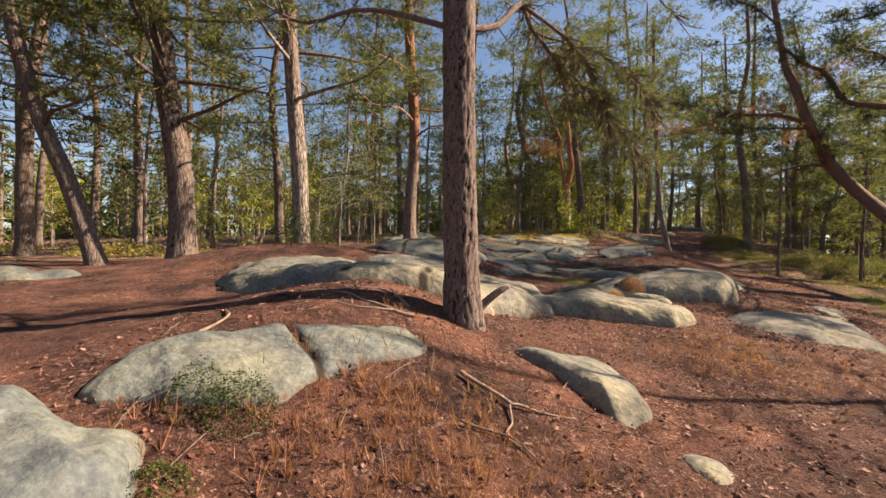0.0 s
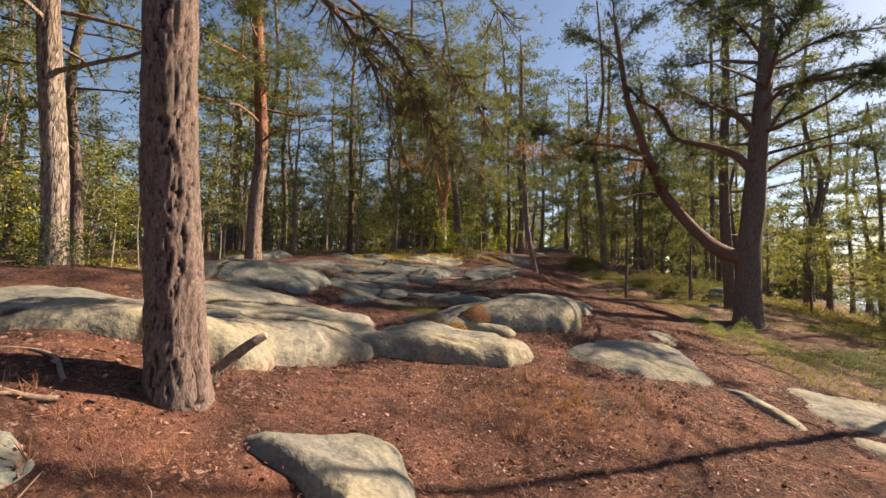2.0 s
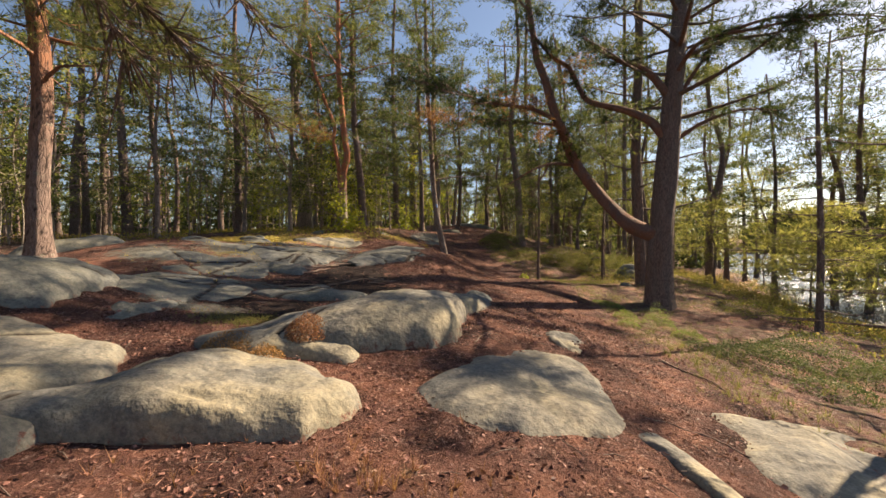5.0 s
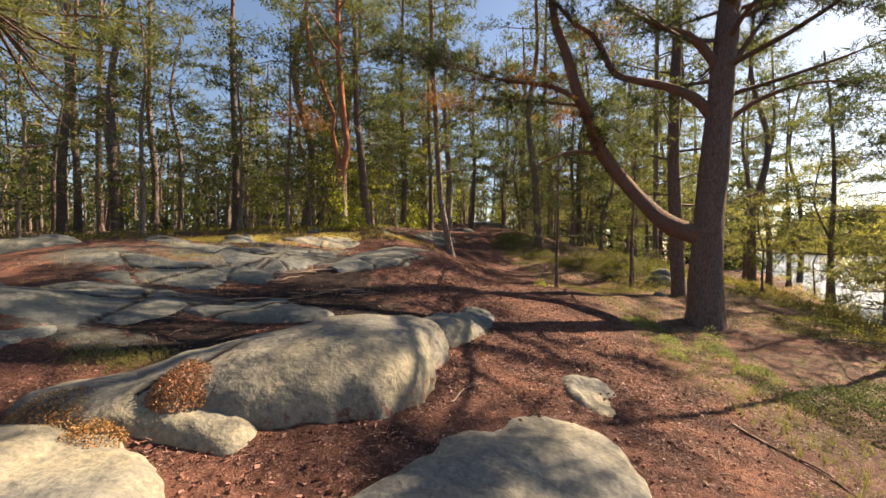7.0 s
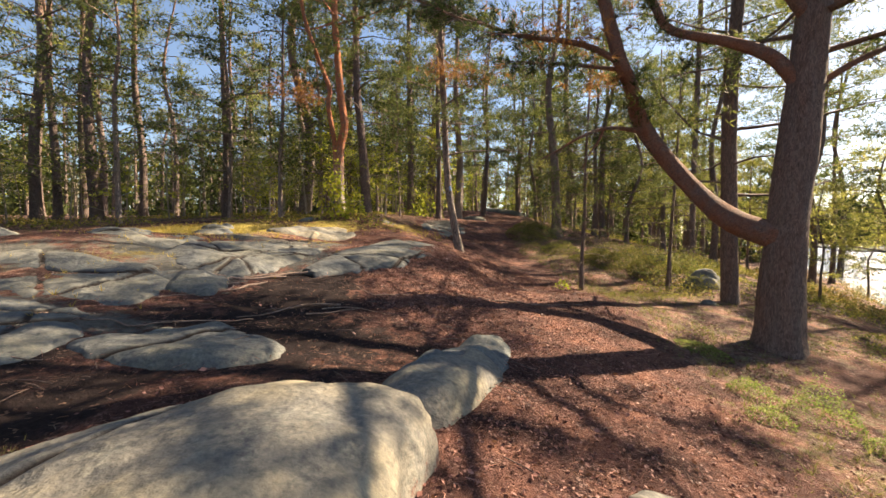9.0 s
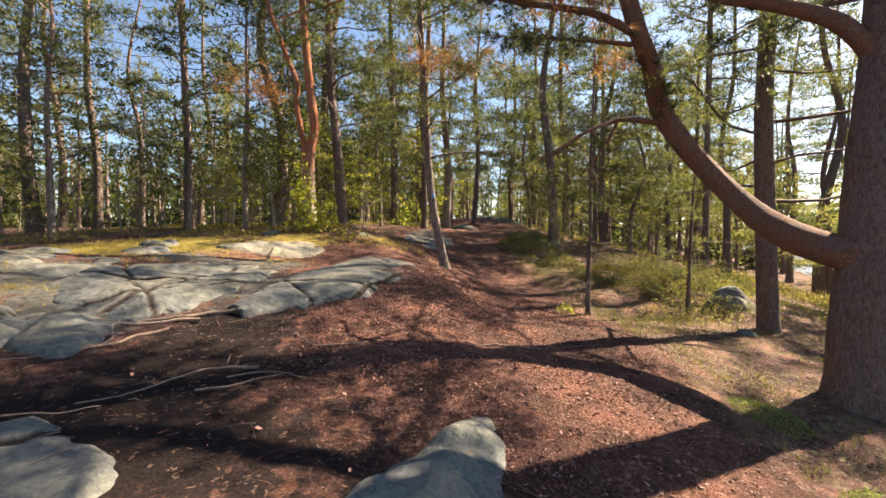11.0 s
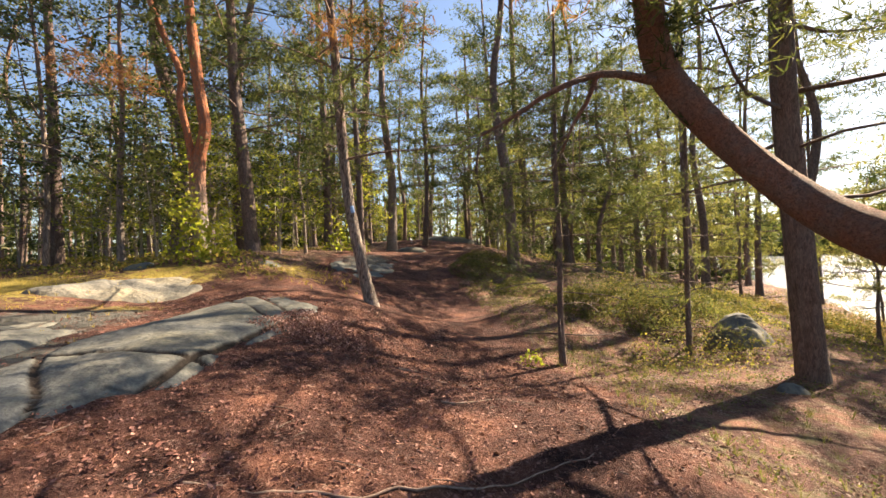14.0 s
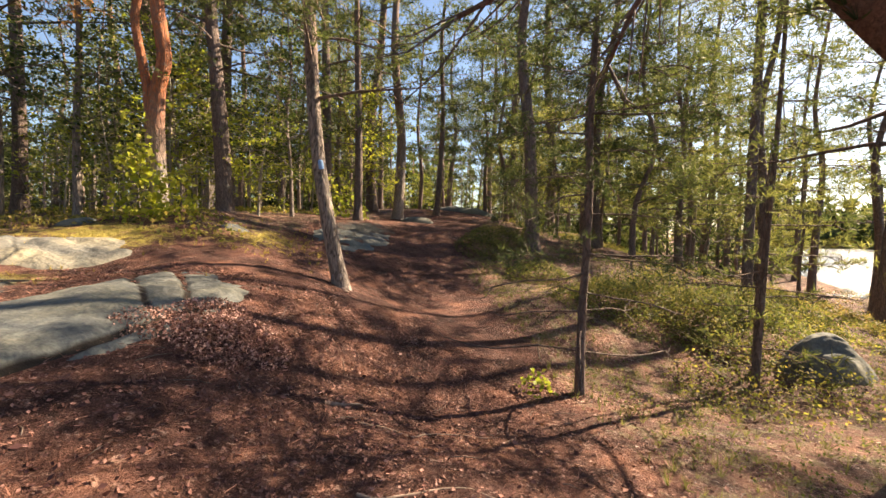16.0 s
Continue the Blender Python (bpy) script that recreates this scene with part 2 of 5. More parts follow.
def ground_material():
    m, t, p = nodes_of("forest_floor", 0.95)
    v = coords(t)
    bent = bent_coords(t, 0.13, 20)
    shade, dist = cell_shade(t, bent, 34)
    chips = ramp(t, shade, [(0.0, (0.04, 0.021, 0.019)), (0.35, (0.115, 0.057, 0.047)), (0.65, (0.225, 0.118, 0.094)), (0.86, (0.37, 0.23, 0.19)), (1.0, (0.55, 0.42, 0.36))])
    # chip edges darkened: the shadow between loose chips, put into the colour
    gap = ramp(t, tex_voronoi(t, bent, 34, "DISTANCE_TO_EDGE"), [(0.03, (0.14, 0.12, 0.12)), (0.2, (1.0, 1.0, 1.0))])
    chips = mix(t, 1.0, chips, gap, "MULTIPLY")
    fine = ramp(t, tex_noise(t, bent, 75, 5, 0.8, 0.8), [(0.3, (0.055, 0.026, 0.022)), (0.5, (0.215, 0.105, 0.08)), (0.7, (0.45, 0.265, 0.2))])
    which = ramp(t, tex_noise(t, v, 3.0, 5, 0.65), grey((0.38, 0.12), (0.62, 0.8)))
    needles = mix(t, which, fine, chips)
    # broad bright and purplish patches: sun dapples and shade painted over the needles
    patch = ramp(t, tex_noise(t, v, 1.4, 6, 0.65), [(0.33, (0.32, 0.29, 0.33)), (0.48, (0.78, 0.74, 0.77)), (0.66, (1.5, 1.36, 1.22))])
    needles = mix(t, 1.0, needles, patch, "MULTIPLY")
    soil = ramp(t, tex_noise(t, v, 30, 5, 0.7), [(0.3, (0.010, 0.007, 0.008)), (0.7, (0.042, 0.027, 0.026))])
    bits = ramp(t, shade, grey((0.965, 0.0), (0.98, 0.8)))
    soil = mix(t, bits, soil, (0.25, 0.16, 0.12))
    tired = mix(t, 1.0, needles, (1.3, 1.5, 1.55), "MULTIPLY")
    green = ramp(t, tex_noise(t, v, 38, 6, 0.75), [(0.3, (0.10, 0.095, 0.05)), (0.5, (0.25, 0.23, 0.125)), (0.72, (0.44, 0.395, 0.26))])
    tuftiness = ramp(t, tex_noise(t, v, 4.5, 7, 0.72), grey((0.5, 0.0), (0.66, 0.85)))
    moss = mix(t, tuftiness, tired, green)
    yellow = ramp(t, tex_noise(t, v, 18, 6, 0.7), [(0.3, (0.19, 0.155, 0.035)), (0.55, (0.42, 0.34, 0.08)), (0.75, (0.55, 0.44, 0.14))])
    rockc = ramp(t, tex_noise(t, v, 9, 9, 0.72), [(0.3, (0.075, 0.077, 0.075)), (0.55, (0.17, 0.17, 0.155)), (0.8, (0.27, 0.26, 0.21))])
    edge = tex_noise(t, v, 5, 8, 0.75)
    wob = calc(t, "MULTIPLY", calc(t, "SUBTRACT", edge, 0.5), 1.7)

    def zone(name):
        return ramp(t, calc(t, "ADD", attr(t, name), wob), grey((0.36, 0.0), (0.64, 1.0)))
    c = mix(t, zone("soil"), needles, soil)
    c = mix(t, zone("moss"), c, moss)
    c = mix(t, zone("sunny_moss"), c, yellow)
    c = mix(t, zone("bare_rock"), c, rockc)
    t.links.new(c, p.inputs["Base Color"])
    h = calc(t, "ADD", tex_noise(t, v, 80, 4, 0.8), calc(t, "MULTIPLY", tex_noise(t, v, 16, 5, 0.7), 1.4))
    h = calc(t, "ADD", h, calc(t, "MULTIPLY", shade, 1.2))
    bumped(t, p, h, 1.0, 0.05)
    return m


def rock_material(name, white=0.0, tone=(1.0, 1.0, 1.0)):
    m, t, p = nodes_of(name, 0.88)
    v = coords(t, "Object")
    c = ramp(t, tex_noise(t, v, 3.0, 9, 0.68, 0.4), [(0.25, (0.15, 0.153, 0.155)), (0.47, (0.225, 0.225, 0.215)), (0.72, (0.315, 0.305, 0.265))])
    lichen = ramp(t, tex_noise(t, v, 8, 8, 0.72, 0.8), grey((0.52, 0.0), (0.62, 1.0)))
    c = mix(t, calc(t, "MULTIPLY", lichen, 0.6), c, (0.31, 0.32, 0.29))
    if white:
        crust = ramp(t, tex_noise(t, v, 4.2, 8, 0.7, 1.2), grey((0.5, 0.0), (0.57, 1.0)))
        c = mix(t, crust, c, (0.27, 0.28, 0.265))
    broad = ramp(t, tex_noise(t, v, 0.8, 5, 0.6), [(0.35, (0.68, 0.72, 0.78)), (0.65, (1.18, 1.12, 0.98))])
    c = mix(t, 1.0, c, broad, "MULTIPLY")
    yellow = ramp(t, tex_noise(t, v, 1.3, 6, 0.6), grey((0.5, 0.0), (0.72, 0.35)))
    c = mix(t, yellow, c, (0.33, 0.30, 0.19))
    dark = ramp(t, tex_noise(t, v, 9, 8, 0.75, 0.6), grey((0.27, 0.8), (0.36, 0.0)))
    c = mix(t, dark, c, (0.06, 0.045, 0.04))
    speck = ramp(t, tex_noise(t, v, 28, 8, 0.75), [(0.3, (0.66, 0.67, 0.7)), (0.7, (1.28, 1.25, 1.2))])
    c = mix(t, 1.0, c, speck, "MULTIPLY")
    mottle = ramp(t, tex_noise(t, v, 19, 5, 0.6, 0.5), [(0.38, (0.78, 0.8, 0.83)), (0.5, (1.0, 1.0, 1.0)), (0.66, (1.1, 1.09, 1.06))])
    c = mix(t, 1.0, c, mottle, "MULTIPLY")
    if tone[0] < 1:
        c = mix(t, 1.0, c, tone, "MULTIPLY")
    c = mix(t, ramp(t, attr(t, "fissure"), grey((0.25, 0.0), (0.7, 1.0))), c, (0.025, 0.02, 0.017))
    litter = ramp(t, calc(t, "ADD", attr(t, "litter"), calc(t, "MULTIPLY", calc(t, "SUBTRACT", tex_noise(t, v, 9, 7, 0.75), 0.5), 1.3)), grey((0.48, 0.0), (0.6, 1.0)))
    needles = ramp(t, tex_noise(t, v, 60, 5, 0.75), [(0.3, (0.055, 0.027, 0.022)), (0.6, (0.19, 0.098, 0.075)), (0.8, (0.34, 0.2, 0.15))])
    c = mix(t, litter, c, needles)
    t.links.new(c, p.inputs["Base Color"])
    h = calc(t, "ADD", calc(t, "MULTIPLY", tex_noise(t, v, 4, 5, 0.55), 4.0), calc(t, "MULTIPLY", tex_noise(t, v, 40, 3, 0.5), 0.08))
    bumped(t, p, h, 0.7, 0.02)
    return m


def bark_material(name, low, high, turn=3.0, furrow=1.0, scale=1.0):
    """low, high: colours of the plates below and above the height turn."""
    m, t, p = nodes_of(name, 0.92)
    v = coords(t, "Object", (14 * scale, 14 * scale, 3.4 * scale))
    warp = t.nodes.new("ShaderNodeTexNoise")
    warp.inputs["Scale"].default_value, warp.inputs["Detail"].default_value = 0.9, 3
    t.links.new(v, warp.inputs["Vector"])
    bent = t.nodes.new("ShaderNodeVectorMath")
    bent.operation = "MULTIPLY_ADD"
    bent.inputs[1].default_value = (1.6, 1.6, 1.6)
    t.links.new(warp.outputs["Color"], bent.inputs[0])
    t.links.new(v, bent.inputs[2])
    plate = tex_voronoi(t, bent.outputs[0], 1.0, "DISTANCE_TO_EDGE")
    fine = tex_noise(t, coords(t, "Object", (30, 30, 9)), 1.6, 7, 0.7)
    crack = ramp(t, calc(t, "ADD", plate, calc(t, "MULTIPLY", calc(t, "SUBTRACT", fine, 0.5), 0.25)), grey((0.02, 0.0), (0.16, 1.0)))
    sep = t.nodes.new("ShaderNodeSeparateXYZ")
    t.links.new(coords(t, "Object"), sep.inputs[0])
    zz = calc(t, "ADD", sep.outputs["Z"], calc(t, "MULTIPLY", tex_noise(t, coords(t, "Object"), 1.5, 4), 2.0))
    up = ramp(t, calc(t, "DIVIDE", zz, 2 * turn), grey((0.42, 0.0), (0.75, 1.0)))
    c = mix(t, up, low, high)
    tone = ramp(t, fine, [(0.25, (0.45, 0.43, 0.42)), (0.55, (0.95, 0.93, 0.92)), (0.8, (1.5, 1.45, 1.4))])
    c = mix(t, 1.0, c, tone, "MULTIPLY")
    dark = tuple(0.34 * q for q in low)
    c = mix(t, crack, mix(t, 1.0 - furrow, dark, c), c)
    c = mix(t, ramp(t, attr(t, "furrow"), grey((0.25, 0.0), (0.8, 0.9))), c, tuple(0.16 * q for q in low))
    spots = ramp(t, tex_noise(t, coords(t, "Object"), 7, 6, 0.7), grey((0.58, 0.0), (0.68, 0.6)))
    c = mix(t, spots, c, (0.27, 0.27, 0.22))
    t.links.new(c, p.inputs["Base Color"])
    bumped(t, p, calc(t, "ADD", crack, calc(t, "MULTIPLY", fine, 0.8)), 0.8, 0.02)
    return m


def flaky_material(name, dark, mid, pale, old, tall=1.0, deep=0.3):
    """Pine bark in thin flakes: a warm tone, greyed in patches, with small dark scales; tall: how far the flakes run along the stem."""
    m, t, p = nodes_of(name, 0.88)
    v = coords(t, "Object", (1, 1, 1 / tall))
    fine = tex_noise(t, v, 38, 7, 0.75, 1.0)
    c = ramp(t, fine, [(0.3, dark), (0.5, mid), (0.72, pale)])
    patch = ramp(t, tex_noise(t, v, 3.5, 6, 0.7), grey((0.42, 0.0), (0.62, 0.75)))
    c = mix(t, patch, c, ramp(t, fine, [(0.3, tuple(0.25 * q for q in old)), (0.7, old)]))
    scales = ramp(t, tex_noise(t, v, 14, 8, 0.8, 1.5), grey((0.33, 0.8), (0.43, 0.0)))
    c = mix(t, scales, c, tuple(0.7 * q for q in dark))
    c = mix(t, ramp(t, attr(t, "furrow"), grey((0.3, 0.0), (0.8, deep))), c, tuple(0.6 * q for q in dark))
    t.links.new(c, p.inputs["Base Color"])
    bumped(t, p, calc(t, "ADD", fine, tex_noise(t, v, 12, 6, 0.7)), 0.9, 0.02)
    return m


def leaf_material(name, stops, through_light=0.45, rough=0.55):
    m, t, p = nodes_of(name, rough)
    g = t.nodes.new("ShaderNodeNewGeometry")
    o = t.nodes.new("ShaderNodeObjectInfo")
    f = calc(t, "ADD", calc(t, "MULTIPLY", g.outputs["Random Per Island"], 0.7), calc(t, "MULTIPLY", o.outputs["Random"], 0.3))
    clump = tex_noise(t, coords(t), 0.9, 3, 0.6)
    f = calc(t, "ADD", calc(t, "MULTIPLY", f, 0.6), calc(t, "MULTIPLY", clump, 0.4))
    c = ramp(t, f, [(q, (1.12 * k[0], k[1], 1.05 * k[2])) for q, k in stops])
    t.links.new(c, p.inputs["Base Color"])
    tr = t.nodes.new("ShaderNodeBsdfTranslucent")
    warm = mix(t, 1.0, c, (1.12, 1.25, 0.75), "MULTIPLY")
    t.links.new(warm, tr.inputs["Color"])
    s = t.nodes.new("ShaderNodeMixShader")
    s.inputs[0].default_value = through_light
    t.links.new(p.outputs[0], s.inputs[1])
    t.links.new(tr.outputs[0], s.inputs[2])
    t.links.new(s.outputs[0], t.nodes["Material Output"].inputs["Surface"])
    return m


def water_material():
    m, t, p = nodes_of("lake_water", 0.22)
    p.inputs["Base Color"].default_value = (0.02, 0.03, 0.035, 1)
    p.inputs["IOR"].default_value = 1.33
    p.inputs["Specular IOR Level"].default_value = 0.5
    bumped(t, p, tex_noise(t, coords(t, "Object", (1, 1, 1)), 1.6, 4, 0.6), 1.0, 0.35)
    return m


def plain_material(name, stops, scale, rough=0.8, bump=0.3):
    m, t, p = nodes_of(name, rough)
    v = coords(t)
    n = tex_noise(t, v, scale, 7, 0.7)
    t.links.new(ramp(t, n, stops), p.inputs["Base Color"])
    bumped(t, p, n, bump, 0.01)
    return m


FLOOR = ground_material()
GRANITE = rock_material("granite", 0.0, (0.82, 0.8, 0.76))
GRANITE_BLUE = rock_material("blue_grey_granite", 0.0, (0.56, 0.6, 0.64))
GRANITE_LICHEN = rock_material("lichened_granite", 1.0, (0.58, 0.63, 0.67))
BARK = bark_material("pine_bark", (0.25, 0.19, 0.17), (0.34, 0.155, 0.085), 3.6, 0.35)
BARK_LIMB = flaky_material("flaky_limb_bark", (0.06, 0.036, 0.03), (0.19, 0.098, 0.068), (0.34, 0.185, 0.125), (0.23, 0.185, 0.165))
BARK_OLD = flaky_material("old_pine_bark", (0.05, 0.036, 0.032), (0.15, 0.105, 0.088), (0.29, 0.215, 0.185), (0.24, 0.205, 0.185), 4.0)
BARK_GREY = bark_material("grey_pine_bark", (0.20, 0.155, 0.14), (0.22, 0.14, 0.105), 7.0, 0.5)
BARK_RED = bark_material("red_pine_bark", (0.42, 0.37, 0.33), (0.44, 0.17, 0.085), 2.6, 0.5)
BARK_PALE = bark_material("pale_trunk_bark", (0.33, 0.28, 0.25), (0.26, 0.18, 0.15), 4.0, 0.7)
BARK_STEM = bark_material("pale_sapling_bark", (0.36, 0.33, 0.28), (0.3, 0.26, 0.21), 4.0, 0.2)
BARK_PLATE = flaky_material("plated_bark", (0.05, 0.033, 0.031), (0.17, 0.12, 0.11), (0.33, 0.255, 0.235), (0.24, 0.195, 0.18), 2.2, 0.95)
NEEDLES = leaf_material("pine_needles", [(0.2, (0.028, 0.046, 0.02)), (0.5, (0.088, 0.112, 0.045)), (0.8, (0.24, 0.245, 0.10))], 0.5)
# lighter copy of the needles: sunlight put into the young pines' colour
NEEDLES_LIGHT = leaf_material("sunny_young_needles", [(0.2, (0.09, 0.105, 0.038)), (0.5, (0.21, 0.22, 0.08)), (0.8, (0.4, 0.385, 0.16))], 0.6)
# darker copy of the needles: crown shade put into the colour
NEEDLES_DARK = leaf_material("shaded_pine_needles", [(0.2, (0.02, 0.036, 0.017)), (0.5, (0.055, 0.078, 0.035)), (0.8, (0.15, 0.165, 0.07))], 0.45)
NEEDLES_BROWN = leaf_material("withered_needles", [(0.2, (0.14, 0.07, 0.03)), (0.5, (0.25, 0.13, 0.06)), (0.8, (0.32, 0.2, 0.09))], 0.4)
LEAF = leaf_material("green_leaves", [(0.2, (0.02, 0.038, 0.016)), (0.45, (0.07, 0.1, 0.036)), (0.62, (0.17, 0.195, 0.075)), (0.85, (0.36, 0.37, 0.16))], 0.5, 0.4)
LEAF_BRIGHT = leaf_material("yellow_green_leaves", [(0.2, (0.16, 0.22, 0.03)), (0.5, (0.32, 0.37, 0.06)), (0.8, (0.5, 0.48, 0.1))], 0.5)
BILBERRY = leaf_material("bilberry_leaves", [(0.2, (0.05, 0.07, 0.022)), (0.42, (0.14, 0.165, 0.045)), (0.62, (0.32, 0.30, 0.085)), (0.85, (0.46, 0.33, 0.12))], 0.5)
BILBERRY_DARK = leaf_material("dense_bilberry_leaves", [(0.2, (0.045, 0.06, 0.022)), (0.45, (0.115, 0.135, 0.045)), (0.7, (0.27, 0.25, 0.09)), (0.9, (0.42, 0.34, 0.13))], 0.5)
HEATHER = leaf_material("heather_sprigs", [(0.2, (0.09, 0.11, 0.035)), (0.5, (0.2, 0.2, 0.08)), (0.8, (0.38, 0.33, 0.17))], 0.45)
BANK_HEATH = leaf_material("rusty_heath", [(0.2, (0.06, 0.07, 0.025)), (0.45, (0.16, 0.16, 0.06)), (0.65, (0.3, 0.24, 0.1)), (0.85, (0.42, 0.25, 0.11))], 0.45)
HEATHER_FRESH = leaf_material("fresh_heather", [(0.2, (0.09, 0.13, 0.04)), (0.5, (0.21, 0.26, 0.09)), (0.8, (0.4, 0.42, 0.2))], 0.5)
HEATH_DARK = leaf_material("dark_heath", [(0.2, (0.03, 0.05, 0.02)), (0.5, (0.08, 0.11, 0.045)), (0.8, (0.19, 0.2, 0.09))], 0.4)
RIDGE_MOSS = leaf_material("yellow_ridge_moss", [(0.2, (0.16, 0.14, 0.03)), (0.5, (0.36, 0.31, 0.07)), (0.8, (0.52, 0.42, 0.13))], 0.45)
RIDGE_RUST = leaf_material("rusty_moss", [(0.2, (0.1, 0.075, 0.02)), (0.5, (0.24, 0.15, 0.06)), (0.8, (0.38, 0.24, 0.11))], 0.3)
DRY_GRASS = leaf_material("dry_grass", [(0.2, (0.12, 0.055, 0.03)), (0.5, (0.28, 0.15, 0.085)), (0.8, (0.42, 0.28, 0.17))], 0.35)
LITTER = leaf_material("needle_litter", [(0.25, (0.07, 0.034, 0.03)), (0.45, (0.18, 0.095, 0.075)), (0.62, (0.31, 0.185, 0.145)), (0.8, (0.48, 0.35, 0.29))], 0.1)
STRAW = leaf_material("pine_straw", [(0.25, (0.1, 0.045, 0.032)), (0.5, (0.26, 0.13, 0.09)), (0.8, (0.5, 0.32, 0.24))], 0.15)
MOSS = leaf_material("cushion_moss", [(0.2, (0.02, 0.04, 0.008)), (0.5, (0.05, 0.085, 0.015)), (0.8, (0.12, 0.16, 0.03))], 0.3)
ROOT = plain_material("weathered_root", [(0.3, (0.11, 0.075, 0.06)), (0.55, (0.25, 0.185, 0.15)), (0.8, (0.38, 0.30, 0.25))], 25, 0.85, 0.6)
DEADWOOD = plain_material("dead_twigs", [(0.3, (0.09, 0.065, 0.055)), (0.7, (0.22, 0.17, 0.145))], 30, 0.9, 0.4)
PALE_WOOD = plain_material("cut_wood", [(0.3, (0.35, 0.27, 0.2)), (0.7, (0.55, 0.46, 0.36))], 20, 0.8, 0.3)
BLUE_PAINT = plain_material("blue_paint", [(0.3, (0.18, 0.33, 0.62)), (0.7, (0.3, 0.48, 0.75))], 20, 0.7, 0.3)
WATER = water_material()

# ---- the ground, one sheet to the horizon ----
def axis_steps(lo, hi, step, far, grow=1.13):
    mid = list(np.arange(lo, hi, step))
    up, d, x = [], step, hi
    while x < far:
        up.append(x)
        d *= grow
        x += d
    dn, d, x = [], step, lo
    while x > -far:
        d *= grow
        x -= d
        dn.append(x)
    return np.array(dn[::-1] + mid + up)


TRAIL_Y = [-12, 0, 3, 6, 9, 12, 15, 18, 20, 23, 40, 80]
TRAIL_EDGE = [6.5, 3.6, 2.7, 2.4, 2.2, 2.2, 1.6, 0.8, 0.3, 0.5, 1.5, 2]
TRAIL_LEFT_Y = [16, 18, 22, 26, 40, 80]
TRAIL_LEFT = [-2.2, -3.3, -3.6, -3.0, -1.5, -1]


def moss_at(x, y):
    e = np.interp(y, TRAIL_Y, TRAIL_EDGE)
    right = sstep(-0.8, 1.2, x - e)
    left = sstep(-0.2, 0.8, np.interp(y, TRAIL_LEFT_Y, TRAIL_LEFT) - x) * sstep(16.0, 17.5, y)
    ridge = 0.95 * np.exp(-(((x + 8.2) / 2.4) ** 2 + ((y - 14.0) / 2.6) ** 2)) + 0.7 * np.exp(-(((x + 6.6) / 1.0) ** 2 + ((y - 8.0) / 2.2) ** 2))
    far = sstep(26, 34, np.hypot(x, y - 8))
    west = sstep(11.5, 14, -x)
    grassy = 0.42 * np.exp(-(((x + 0.6) / 0.9) ** 2 + ((y - 0.9) / 0.7) ** 2))
    worn = np.exp(-(((y - 9.0 - 0.25 * (x - 5.5)) / 0.75) ** 2)) * sstep(3.6, 4.6, x) * (1 - sstep(8.0, 10.0, x)) + 0.8 * np.exp(-(((x - 7.4) / 1.0) ** 2 + ((y - 12.6) / 1.3) ** 2))
    right = right * (1 - 0.9 * np.clip(worn, 0, 1))
    return np.clip(np.maximum.reduce([right, left, ridge, far, west, grassy + 0 * x]), 0, 1)


def sunny_at(x, y):
    a = np.exp(-(((x + 9.0) / 2.8) ** 2 + ((y - 13.6) / 2.4) ** 2)) + 0.6 * np.exp(-(((x + 5.6) / 1.2) ** 2 + ((y - 15.9) / 1.0) ** 2)) + 0.55 * np.exp(-(((x + 3.6) / 0.9) ** 2 + ((y - 17.2) / 1.2) ** 2))
    b = 0.8 * np.exp(-(((x + 6.4) / 0.7) ** 2 + ((y - 9.2) / 0.9) ** 2)) + 0.7 * np.exp(-(((x + 4.9) / 0.8) ** 2 + ((y - 13.4) / 0.7) ** 2))
    return np.clip(np.maximum(a, b), 0, 1)


def soil_at(x, y):
    a = np.exp(-(((x + 3.0 + 0.12 * (y - 8)) / 0.85) ** 2 + ((y - 8.1) / 2.0) ** 2)) * 1.25
    b = np.exp(-(((x + 3.2) / 0.5) ** 2 + ((y - 4.9) / 0.9) ** 2))
    c = 0.8 * np.exp(-(((x + 2.6) / 2.6) ** 2 + ((y - 6.6) / 1.5) ** 2))
    d = 0.5 * np.exp(-(((x + 2.9) / 0.7) ** 2 + ((y + 2.3) / 0.8) ** 2))
    e = 0.62 * np.exp(-(((x + 4.6) / 2.2) ** 2 + ((y - 5.2) / 1.1) ** 2)) + 0.5 * np.exp(-(((x + 3.5) / 0.6) ** 2 + ((y - 4.4) / 0.5) ** 2))
    return np.clip(np.maximum.reduce([a, b, c, d, e]), 0, 1)


def bare_at(x, y):
    spots = ((-5.6, 6.0, 1.0, 0.9), (-5.4, 9.8, 1.3, 1.5), (-4.9, 12.6, 0.9, 1.2), (-6.5, 12.2, 1.0, 0.7), (-2.6, 20.5, 0.9, 1.6), (-7.2, 4.6, 1.1, 1.0), (-4.4, 6.3, 0.8, 0.35), (-5.0, 8.2, 1.2, 0.6), (-6.6, 9.6, 1.3, 1.2), (-4.3, 4.4, 0.9, 0.35), (-4.2, 10.4, 1.1, 1.5), (-5.2, 8.9, 1.5, 1.0), (-7.6, 7.9, 1.2, 0.9), (-5.2, 11.9, 1.2, 1.1))
    m = 0 * x
    for cx, cy, a, b in spots:
        m = np.maximum(m, 0.85 * np.exp(-(((x - cx) / a) ** 2 + ((y - cy) / b) ** 2)))
    return m


